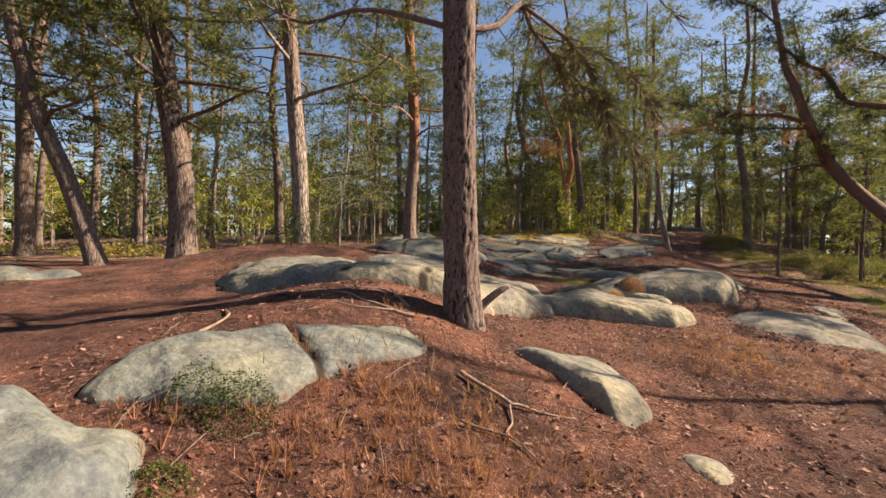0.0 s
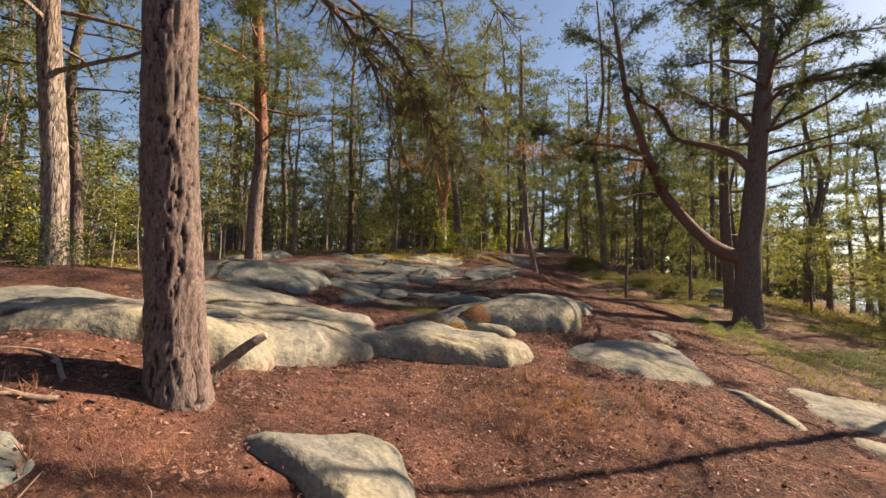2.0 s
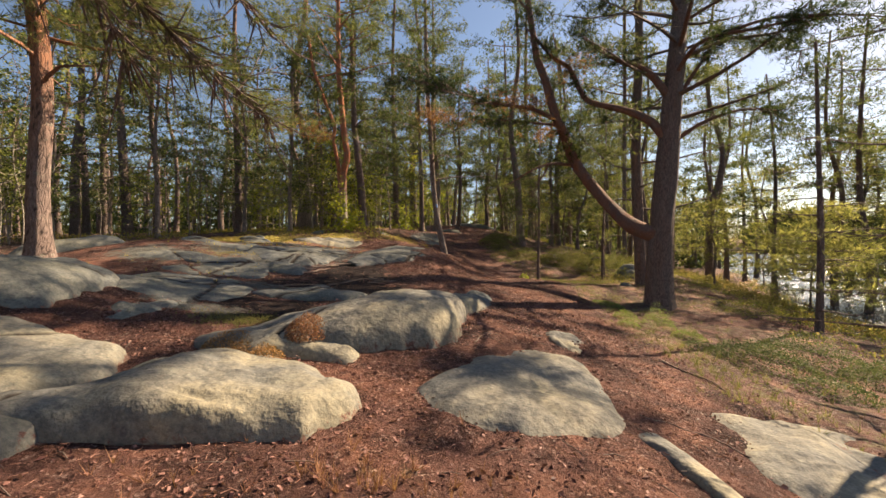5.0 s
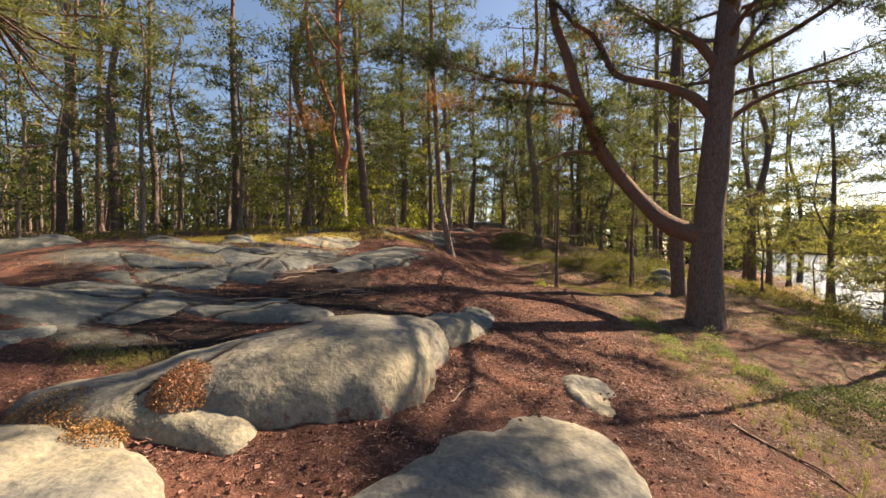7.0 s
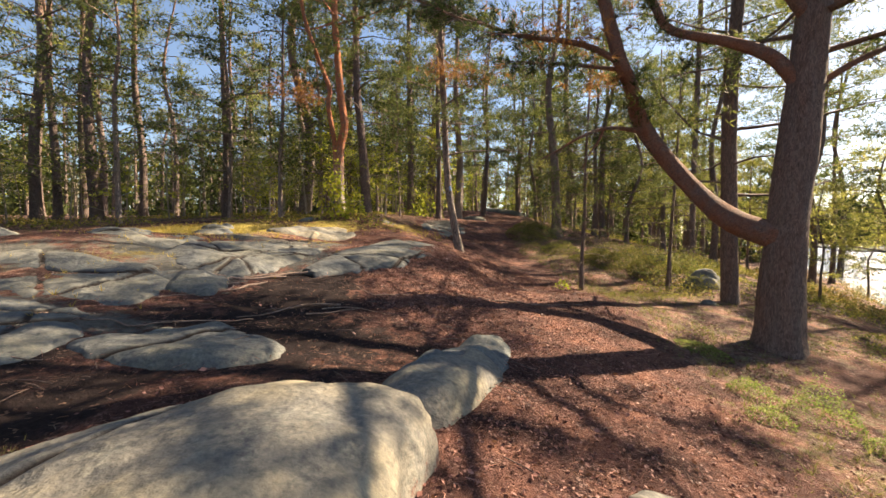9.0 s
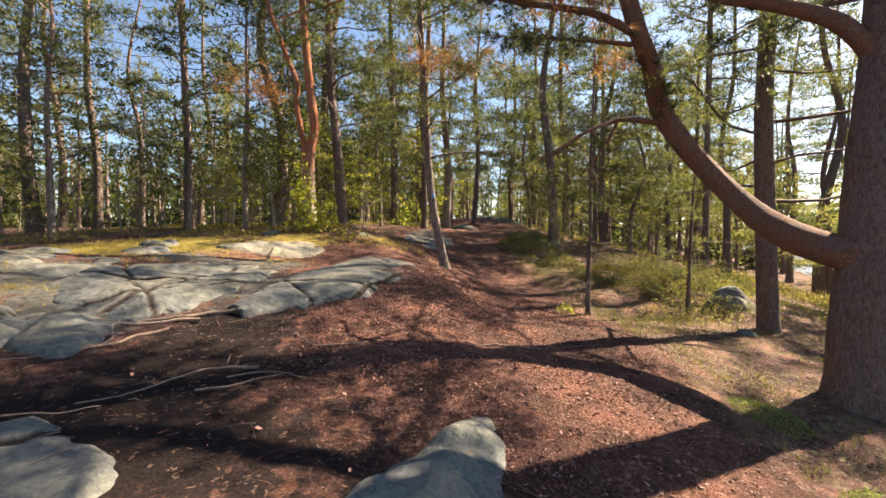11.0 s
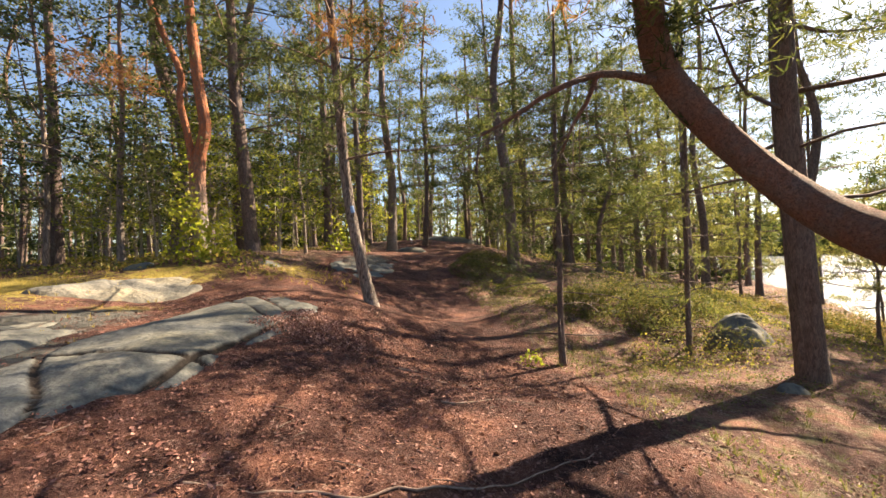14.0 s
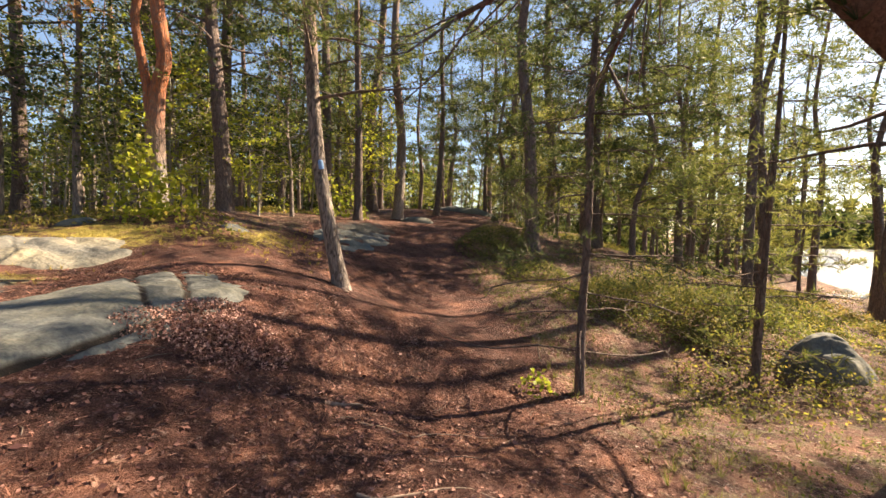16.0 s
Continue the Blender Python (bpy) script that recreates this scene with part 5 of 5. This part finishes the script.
# trunks that stand out
STANDING = [("mid", 0, 15.8, 13.5, 1.15), ("mid", 1, 16.8, 18.0, 1.3), ("mid", 0, 13.2, 18.6, 1.1), ("mid", 1, 19.5, 20.5, 1.4), ("mid", 0, 4.4, 24.4, 1.1), ("mid", 1, 5.7, 23.4, 1.1), ("mid", 0, 7.9, 25.0, 1.1), ("mid", 1, 1.9, 29.5, 1.2), ("mid", 0, 9.5, 28.0, 1.1), ("mid", 1, 4.5, 34.0, 1.3), ("mid", 0, -5.5, 27.0, 1.1), ("mid", 1, -9.0, 24.6, 1.2), ("mid", 0, 0.9, 33.5, 1.2),
            ("pine", 1, 2.36, 22.3, 1.0), ("high", 0, 12.3, 22.2, 1.05), ("pine", 0, 1.15, 40, 1.1), ("pine", 4, -2.6, 25.7, 0.9), ("pine", 1, -2.4, 46.8, 1.1),
            ("pine", 1, 6.9, 35.6, 1.1), ("pine", 2, -1.3, 27.9, 0.9), ("pine", 0, 4.9, 24.8, 0.85), ("high", 1, 9.1, 22.5, 0.9), ("pine", 0, 17.7, 32.5, 1.0),
            ("high", 0, 14.4, 15.6, 0.8), ("high", 1, 14.9, 17.6, 0.9), ("pine", 3, -17.8, 3.1, 0.9), ("high", 1, 15.5, 26.3, 1.0), ("leafy", 1, -4.6, 20.6, 0.9),
            ("pine", 2, 10.6, 29.0, 1.0), ("pine", 1, -16.0, 17.0, 1.0), ("pine", 3, -19.0, 18.0, 1.0), ("pine", 0, -17.8, 16.2, 1.0), ("pine", 3, -14.8, -3.2, 0.8), ("pine", 3, -3.1, 22.0, 0.8),
            ("young", 1, 12.6, 8.0, 1.2), ("young", 1, 15.2, 12.2, 1.3), ("young", 1, 17.0, 17.0, 1.4), ("young", 0, 14.0, 20.0, 1.4), ("high", 0, 18.5, 21.5, 0.9), ("pine", 0, -7.6, 22.4, 1.1), ("pine", 3, -4.9, 24.0, 1.1), ("pine", 1, -4.4, 28.5, 1.15), ("pine", 4, -9.6, 21.6, 1.1), ("pine", 0, 3.7, 28.0, 1.1), ("pine", 3, 2.4, 33.0, 1.1), ("pine", 3, -12.5, 20.0, 1.1),
            ("young", 0, 3.6, 25.5, 1.1), ("young", 1, 5.8, 27.5, 1.1), ("young", 0, 8.2, 26.0, 1.2), ("young", 1, 4.6, 31.5, 1.1), ("young", 0, 11.4, 24.2, 1.2), ("young", 1, 7.4, 30.5, 1.2), ("young", 0, 3.0, 36.5, 1.2), ("young", 1, 12.6, 28.5, 1.2),
            ("high", 1, 17.0, 14.0, 0.9), ("young", 1, 14.6, 9.0, 1.5), ("young", 1, 18.0, 19.5, 1.5),
            ("leafy", 2, -9.0, 18.4, 1.0), ("leafy", 0, -11.4, 18.6, 1.1), ("leafy", 2, -13.2, 15.2, 1.0), ("leafy", 0, -8.2, 20.4, 1.1), ("leafy", 1, -14.6, 12.0, 1.1), ("leafy", 3, -4.0, 25.0, 1.0), ("leafy", 3, -7.2, 19.6, 0.9), ("leafy", 0, -13.5, 8.4, 1.0)]
placed = [(-3.4, -1.5), (4.6, 10), (5.3, 13.2), (-1.4, 15.7), (-6.1, 17.5), (-5.6, 19), (-10.8, -1.2), (-10.7, 0.3), (-8, 1), (-8.9, 6.5), (2, 14), (4.5, 15), (5.1, 3.9), (7.5, 8.8)]
gp = np.random.default_rng(5)
for kind, k, x, y, sc in STANDING:
    plant(kind, k, x, y, sc, gp.uniform(0, 6.28))
    placed.append((x, y))


def scatter(count, x0, x1, y0, y1, gap, kinds, accept):
    tries = done = 0
    while done < count and tries < count * 40:
        tries += 1
        x, y = gp.uniform(x0, x1), gp.uniform(y0, y1)
        if not accept(x, y) or any((x - a) ** 2 + (y - b) ** 2 < gap * gap for a, b in placed):
            continue
        placed.append((x, y))
        kind = kinds[int(gp.integers(len(kinds)))]
        plant(kind, int(gp.integers(9)), x, y, gp.uniform(0.8, 1.15), gp.uniform(0, 6.28))
        done += 1


def off_trail(x, y):
    return x < float(np.interp(y, TRAIL_LEFT_Y, TRAIL_LEFT)) - 1.2 or x > float(np.interp(y, TRAIL_Y, TRAIL_EDGE)) + 1.2


def dry(x, y):
    return x < float(shore(y)) - 4


scatter(28, -30, -5, 20, 38, 2.0, ("pine", "leafy", "leafy", "pine"), lambda x, y: off_trail(x, y) and y > 20 - 0.0 * x)
scatter(22, -32, -12, 2, 22, 2.3, ("pine", "leafy", "leafy"), lambda x, y: x < -12.5)
scatter(36, -36, 3, 38, 62, 2.2, ("far", "far", "leafy"), off_trail)
scatter(17, 4, 26, 27, 48, 3.0, ("pine", "young", "pine"), lambda x, y: off_trail(x, y) and dry(x, y))
scatter(6, 9, 20, 9, 24, 3.2, ("young",), lambda x, y: x > 6.5 + 0.12 * y and dry(x, y))
scatter(5, 3, 16, 23, 34, 2.8, ("young",), lambda x, y: off_trail(x, y))
scatter(14, -24, 14, -26, -9, 3.5, ("far",), lambda x, y: True)
scatter(8, -26, -13.5, -9, 2, 2.6, ("pine",), lambda x, y: True)
scatter(16, -6, 9, 47, 66, 2.2, ("far", "leafy", "young"), lambda x, y: abs(x + 0.6) > 1.3 or y > 54)
scatter(12, 12, 30, 48, 80, 3.5, ("far",), dry)

scatter(46, -16, -2.5, 17.5, 27, 0.7, ("sapling",), lambda x, y: off_trail(x, y) and y > 17.6 + 0.05 * abs(x))
scatter(26, -20, -12.2, 4, 19, 0.9, ("sapling",), lambda x, y: True)
scatter(14, -3, 4, 26, 40, 0.9, ("sapling",), off_trail)

# woods past the near trees, and on the far shore
def far_wood(name, label, places, height, gen, tuft=1.1, clumps=46):
    C, S, tr = [], [], []
    for x, y in places:
        z, h = float(gz(x, y)), height * gen.uniform(0.7, 1.2)
        tr.append(np.c_[np.array([(x, y, z - 0.3), (x + gen.uniform(-0.4, 0.4), y, z + h)]), [0.16, 0.05]])
        for _ in range(clumps):
            f = gen.uniform(0.0, 1.0) ** 1.25
            rr = 0.3 + 2.0 * (1.05 - f)
            a = gen.uniform(0, 6.28)
            C.append((x + rr * math.cos(a) * gen.uniform(0.2, 1), y + rr * math.sin(a) * gen.uniform(0.2, 1), z + f * h))
    C = np.array(C)
    wood = thing(name, (0, 0, 0), label, "woods", kind="stuff")
    V, F = blades(C, unit(gen.normal(size=C.shape) + np.array([0, 0, 0.3])), np.full(len(C), tuft), 6, 0.26, 0.9, gen)
    part("foliage", fast_mesh("foliage", V, F, NEEDLES), wood, kind="stuff")
    part("trunks", limb_mesh("trunks", tr, BARK_GREY, 5), wood, kind="stuff")


gf = np.random.default_rng(31)
belt = []
while len(belt) < 560:
    ang, rad_ = gf.uniform(-2.2, 0.62), gf.uniform(42, 85)
    x, y = math.sin(ang) * rad_, 8 + math.cos(ang) * rad_
    if dry(x, y) and (abs(x + 0.5) > 2.5 or rad_ > 56):
        belt.append((x, y))
far_wood("far_woods", "dense pine wood filling the distance", belt, 9.0, gf, 0.9)
belt = []
while len(belt) < 460:
    ang, rad_ = gf.uniform(0.3, 2.4), gf.uniform(188, 262)
    x, y = math.sin(ang) * rad_, 8 + math.cos(ang) * rad_
    if x > float(shore(y)) + 30:
        belt.append((x, y))
far_wood("far_shore_woods", "wooded shore across the lake", belt, 12.0, gf, 5.0, 28)


# ---- undergrowth ----
def scrub(name, label, category, mounds, per, size, material, seed, lift=0.0):
    """Low leafy cushions: x, y, radius, height each; lift: height of the stone under them."""
    gen = np.random.default_rng(seed)
    C = []
    for x, y, r, h in mounds:
        n = int(per * r * r)
        a, q = gen.uniform(0, 6.283, n), np.sqrt(gen.uniform(0, 1, n)) * r
        X, Y = x + q * np.cos(a), y + q * np.sin(a)
        top = h * (1 - (q / r) ** 2) * (0.5 + fnoise(X, Y, 2.5, seed, 2))
        Z = gz(X, Y) + top * gen.uniform(0.35, 1.05, n) + 0.02 + lift
        C.append(np.stack([X, Y, Z], -1))
    C = np.concatenate(C)
    V, F = leaves(C, size, gen, 0.9)
    return tagged(new(name, fast_mesh(name, V, F, material)), label, category, kind="stuff")


gu = np.random.default_rng(41)
cushions = []
for _ in range(90):
    y = gu.uniform(9, 34)
    x = float(np.interp(y, TRAIL_Y, TRAIL_EDGE)) + gu.uniform(0.8, 13)
    if not (3.6 < x < 6.2 and 8.5 < y < 14.2) and dry(x, y):
        cushions.append((x, y, gu.uniform(0.4, 1.2), gu.uniform(0.15, 0.42)))
cushions += [(7.5, 10.7, 1.2, 0.32), (8.7, 11.5, 1.2, 0.3), (9.7, 10.3, 1.3, 0.34), (8.9, 8.9, 1.0, 0.26), (6.6, 7.6, 0.7, 0.2), (10.6, 8.4, 1.4, 0.3), (7.4, 6.2, 1.0, 0.26)]
scrub("bilberry_scrub", "yellow-green bilberry scrub on the lake slope", "undergrowth", cushions, 700, 0.046, BILBERRY, 51)
bank = []
for _ in range(80):
    y = gu.uniform(3, 32)
    bank.append((gu.uniform(9.0, float(shore(y)) - 0.5), y, gu.uniform(0.6, 1.5), gu.uniform(0.2, 0.45)))
scrub("bank_heath", "rusty and olive heath down to the water", "undergrowth", bank, 320, 0.07, BANK_HEATH, 56)
scrub("bilberry_mound", "dense dark bilberry mounds on the lake slope", "undergrowth", [(4.1, 17.4, 1.5, 0.62), (5.2, 16.7, 1.3, 0.58), (3.1, 17.3, 0.9, 0.42), (0.9, 21.2, 0.9, 0.55), (1.5, 22.6, 1.1, 0.55), (6.4, 18.0, 1.4, 0.52), (2.2, 19.6, 0.8, 0.4)], 4200, 0.042, BILBERRY_DARK, 54)
carpet = []
for _ in range(270):
    y = gu.uniform(9.4, 23)
    x = float(np.interp(y, TRAIL_Y, TRAIL_EDGE)) + gu.uniform(0.4, 7.5)
    carpet.append((x, y, gu.uniform(0.18, 0.6), gu.uniform(0.05, 0.14)))
scrub("bilberry_carpet", "sparse low sprigs of bilberry and lingonberry over moss", "undergrowth", carpet, 560, 0.03, BILBERRY_DARK, 52)
left_cushions = []
for _ in range(70):
    x, y = gu.uniform(-16, -4.2), gu.uniform(15.5, 30)
    if off_trail(x, y):
        left_cushions.append((x, y, gu.uniform(0.4, 1.0), gu.uniform(0.08, 0.25)))
for _ in range(40):
    x, y = gu.uniform(-24, -12), gu.uniform(-4, 16)
    left_cushions.append((x, y, gu.uniform(0.5, 1.2), gu.uniform(0.2, 0.5)))
scrub("moss_and_bilberry", "low bilberry and moss under the wood", "undergrowth", left_cushions, 260, 0.085, BILBERRY, 53)
scrub("leafy_shrub", "bright yellow-green shrub at the foot of the twin pine", "shrub", [(-6.2, 16.9, 0.45, 2.5), (-5.85, 16.9, 0.42, 1.8), (-5.4, 17.1, 0.38, 1.2)], 1300, 0.14, LEAF_BRIGHT, 57)
scrub("leafy_shrub", "small bright shrub by the bend of the trail", "shrub", [(-3.7, 22.6, 0.8, 1.3), (-4.3, 23.0, 0.6, 1.0)], 420, 0.13, LEAF_BRIGHT, 58)
scrub("leafy_plant", "small green plant beside the trail", "plant", [(1.52, 13.88, 0.22, 0.22)], 1500, 0.07, LEAF_BRIGHT, 59)
scrub("moss_cushion", "dark green moss and fern against the ledge", "moss", [(-3.62, -3.62, 0.2, 0.2), (-3.82, -3.72, 0.17, 0.2), (-3.45, -4.12, 0.14, 0.15)], 40000, 0.013, MOSS, 61)
scrub("moss_cushion", "green moss round the foot of the tall pine", "moss", [(-7.93, 0.98, 0.5, 0.75)], 7000, 0.035, MOSS, 62)
scrub("moss_cushion", "rusty needle tussock in the hollow of the boulder", "tussock", [(-2.15, 3.3, 0.28, 0.19)], 60000, 0.019, DRY_GRASS, 63, 0.12)
scrub("moss_cushion", "rusty and green moss between boulder and shelf", "tussock", [(-2.85, 3.0, 0.32, 0.16), (-2.4, 2.75, 0.2, 0.12)], 32000, 0.018, RIDGE_RUST, 66, 0.03)

scrub("needle_heap", "heap of dark red needles and bark on the slab's edge", "litter", [(-1.75, 12.75, 0.42, 0.2), (-1.35, 12.55, 0.5, 0.14), (-2.0, 12.35, 0.35, 0.1)], 11000, 0.028, LITTER, 64)


def grass(name, label, places, tall, material, seed, count=9, width=0.05):
    gen = np.random.default_rng(seed)
    C = np.array([(x, y, float(gz(x, y)) + 0.0) for x, y in places])
    V, F = blades(C, np.tile(np.array([0, 0, 1.0]), (len(C), 1)), tall * gen.uniform(0.5, 1.3, len(C)), count, width, 0.42, gen)
    return tagged(new(name, fast_mesh(name, V, F, material)), label, "grass", kind="stuff")


def blob(n, cx, cy, a, b, gen):
    return [(cx + a * u, cy + b * v) for u, v in gen.normal(size=(n, 2))]


gg = np.random.default_rng(71)
scrub("heather", "pale green heather tufts at the trail's edge", "heather", [(3.3, 7.15, 0.34, 0.36), (2.8, 7.5, 0.28, 0.2), (2.65, 6.9, 0.22, 0.12), (3.0, 9.2, 0.4, 0.14), (3.6, 6.6, 0.3, 0.14)], 15000, 0.022, HEATHER_FRESH, 72)
grass("low_moss", "yellowish moss and short grass below the heather", blob(900, 2.75, 6.3, 0.32, 0.55, gg) + blob(500, 3.2, 5.4, 0.4, 0.35, gg) + blob(300, 2.9, 3.9, 0.35, 0.4, gg), 0.04, HEATHER, 76, 9, 0.07)
scrub("heath_bush", "dark green soft heath bushes on the lake slope", "undergrowth", [(4.1, 5.5, 0.75, 0.3), (5.1, 5.9, 0.85, 0.34), (5.6, 4.9, 0.7, 0.28), (4.3, 4.3, 0.5, 0.2), (6.6, 5.3, 0.9, 0.34), (3.5, 5.9, 0.35, 0.14), (7.6, 4.6, 0.9, 0.3)], 9000, 0.024, HEATH_DARK, 77)
grass("olive_moss", "olive moss beside the black soil", blob(700, -3.35, 4.05, 0.35, 0.16, gg), 0.05, HEATHER, 78, 7, 0.08)
edge_spots = []
for _ in range(1500):
    y = gg.uniform(2, 22)
    edge_spots.append((float(np.interp(y, TRAIL_Y, TRAIL_EDGE)) + abs(gg.normal()) * 1.6, y))
grass("trail_edge_grass", "thin yellowish grass along the trail", edge_spots, 0.13, HEATHER, 73, 8, 0.05)
grass("dry_grass", "reddish dried grass in the needle bed", blob(420, -3.0, -3.2, 0.45, 0.5, gg) + blob(260, -1.0, 0.6, 0.6, 0.5, gg) + blob(120, -2.2, -2.9, 0.5, 0.4, gg) + blob(90, -3.8, -4.3, 0.2, 0.3, gg), 0.13, DRY_GRASS, 74, 8, 0.04)
ridge_spots = blob(700, -8.2, 14.0, 1.9, 1.7, gg) + blob(200, -6.2, 8.6, 0.9, 1.5, gg) + blob(200, -3.3, 17.2, 0.6, 0.8, gg)
grass("ridge_grass", "yellow moss and grass on the sunny rise", ridge_spots, 0.10, RIDGE_MOSS, 75, 8, 0.07)


# ---- litter: needles, bark chips and dry leaves ----
def chips(n, lo, hi, gen, cover):
    X, Y = gen.uniform(lo[0], hi[0], n), gen.uniform(lo[1], hi[1], n)
    keep = gen.random(n) < cover(X, Y)
    return X[keep], Y[keep]


gl = np.random.default_rng(81)
X, Y = chips(125000, (-5, -5.2), (4, 14.5), gl, lambda x, y: (0.55 + 0.45 * sstep(0, 5, y)) * (0.35 + 0.9 * vnoise(x, y, 0.8, 5)) * (1 - 0.25 * moss_at(x, y)) * (1 - 0.97 * sstep(0.1, 0.5, soil_at(x, y))) * (0.35 + 0.65 * np.exp(-np.abs(x + 0.4) / 3)))
Z = gz(X, Y) + 0.035 * (fnoise(X, Y, 5.0, 8, 2) - 0.5) + 0.07 * (fnoise(X, Y, 0.9, 3, 3) - 0.5) + 0.008
V, F = leaves(np.stack([X, Y, Z], -1), np.where(gl.random(len(X)) < 0.85, 0.030, 0.05), gl, 0.5)
tagged(new("needle_litter", fast_mesh("needle_litter", V, F, LITTER)), "fallen needles, bark chips and dry leaves", "litter", kind="stuff")

X, Y = chips(90000, (-5, -5.2), (3.6, 14.5), gl, lambda x, y: (0.2 + 1.1 * vnoise(x, y, 1.1, 15)) * (1 - 0.8 * moss_at(x, y)) * (1 - 0.9 * sstep(0.1, 0.5, soil_at(x, y))) * (0.45 + 0.55 * np.exp(-np.abs(x + 0.8) / 2.5)))
Z = gz(X, Y) + 0.035 * (fnoise(X, Y, 5.0, 8, 2) - 0.5) + 0.07 * (fnoise(X, Y, 0.9, 3, 3) - 0.5) + 0.012
ways = gl.normal(size=(len(X), 3)) * np.array([1, 1, 0.22]) + np.array([0, 0, 0.12])
V, F = blades(np.stack([X, Y, Z], -1), unit(ways), gl.uniform(0.05, 0.11, len(X)), 1, 0.05, 0.1, gl)
tagged(new("pine_straw", fast_mesh("pine_straw", V, F, STRAW)), "long dry reddish pine needles lying loose", "litter", kind="stuff")

sticks = []
for _ in range(420):
    x, y = gl.uniform(-5, 3.5), gl.uniform(-5, 14.5)
    a, L = gl.uniform(0, 6.28), gl.uniform(0.06, 0.32)
    dx, dy = math.cos(a) * L, math.sin(a) * L
    sticks.append(np.array([(x, y, float(gz(x, y)) + 0.012, 0.004), (x + dx * 0.5, y + dy * 0.5 + 0.01, float(gz(x + dx * 0.5, y + dy * 0.5)) + 0.02, 0.004), (x + dx, y + dy, float(gz(x + dx, y + dy)) + 0.012, 0.002)]))
tagged(new("fallen_twigs", limb_mesh("fallen_twigs", sticks, DEADWOOD, 4)), "thin dry twigs lying on the needles", "twigs", kind="stuff")


# ---- roots over the ground ----
def ground_root(points, r, seed):
    r = r * 0.5
    run = taper([(x, y, 0.0) for x, y in points], r, r * 0.35, 0.05)
    run[:, 0] += 0.22 * (fnoise(run[:, 0], run[:, 1], 3.0, seed, 2) - 0.5)
    run[:, 1] += 0.22 * (fnoise(run[:, 0], run[:, 1], 3.0, seed + 3, 2) - 0.5)
    h = gz(run[:, 0], run[:, 1]) + 0.035 * (fnoise(run[:, 0], run[:, 1], 5.0, 8, 2) - 0.5)
    run[:, 2] = h + run[:, 3] * (0.05 + 0.9 * (vnoise(run[:, 0], run[:, 1], 3.0, seed) - 0.3))
    o = np.array([*points[0], float(gz(*points[0]))])
    run[:, :3] -= o
    ob = new("tree_root", limb_mesh("tree_root", [run], ROOT, 9, 0.25, 0, seed))
    ob.location = o
    return tagged(ob, "weathered tree root snaking over the needles", "root", "roots")


for k, (pts_, r) in enumerate((
        ([(-2.95, -2.3), (-2.6, -2.35), (-2.4, -2.25), (-2.2, -2.1)], 0.035), ([(-2.55, -2.35), (-2.5, -2.6), (-2.35, -2.65)], 0.02), ([(-2.7, -2.75), (-2.45, -2.7), (-2.3, -2.75)], 0.02),
        ([(-3.6, -1.9), (-4.0, -2.05), (-4.5, -2.1), (-5.2, -2.4)], 0.035), ([(-3.7, -1.75), (-4.2, -1.75), (-4.8, -1.95)], 0.03), ([(-3.75, -2.1), (-4.1, -2.35), (-4.7, -2.45)], 0.028), ([(-4.0, -2.2), (-4.3, -2.0), (-4.7, -2.2)], 0.02),
        ([(-4.5, -3.3), (-4.7, -3.0), (-5.1, -2.9)], 0.025), ([(-2.3, 7.9), (-2.7, 7.7), (-2.9, 7.3), (-3.2, 7.0)], 0.03), ([(-2.5, 7.4), (-2.2, 7.6), (-1.9, 8.0)], 0.025), ([(-2.4, 7.7), (-2.1, 7.9), (-1.6, 7.9)], 0.02),
        ([(-3.4, 9.2), (-3.9, 8.8), (-4.3, 8.4), (-4.0, 8.0), (-4.4, 7.6)], 0.045), ([(-3.6, 8.9), (-4.1, 8.5), (-4.7, 8.4), (-5.4, 8.0), (-6.2, 7.8)], 0.05), ([(-4.0, 8.2), (-4.5, 7.9), (-5.2, 7.6)], 0.04), ([(-3.7, 8.5), (-3.9, 7.9), (-4.6, 7.2)], 0.035),
        ([(-1.2, 9.4), (-0.3, 9.6), (0.6, 9.9), (1.4, 10.4)], 0.03), ([(-6.2, 5.6), (-5.0, 6.3), (-4.0, 6.4), (-3.0, 6.9)], 0.03), ([(-6.0, 4.0), (-5.0, 5.0), (-4.0, 5.4)], 0.028),
        ([(0.2, 11.3), (0.9, 11.5), (1.6, 11.2)], 0.025), ([(0.0, 12.2), (0.5, 12.4), (1.2, 12.6)], 0.02), ([(-1.5, 4.0 + 4.9), (-2.0, 8.6), (-2.4, 8.9)], 0.025), ([(-0.3, 3.9), (-0.15, 4.3), (0.1, 4.6)], 0.02), ([(0.0, 4.5), (-0.2, 4.2), (-0.45, 4.1)], 0.018),
        ([(-0.45, 12.25), (-0.3, 12.4), (-0.1, 12.55)], 0.04), ([(1.3, 2.7), (1.8, 2.5), (2.2, 2.0)], 0.02), ([(2.3, 4.8), (2.6, 4.3), (2.7, 3.9)], 0.03))):
    ground_root(pts_, r, 500 + k)
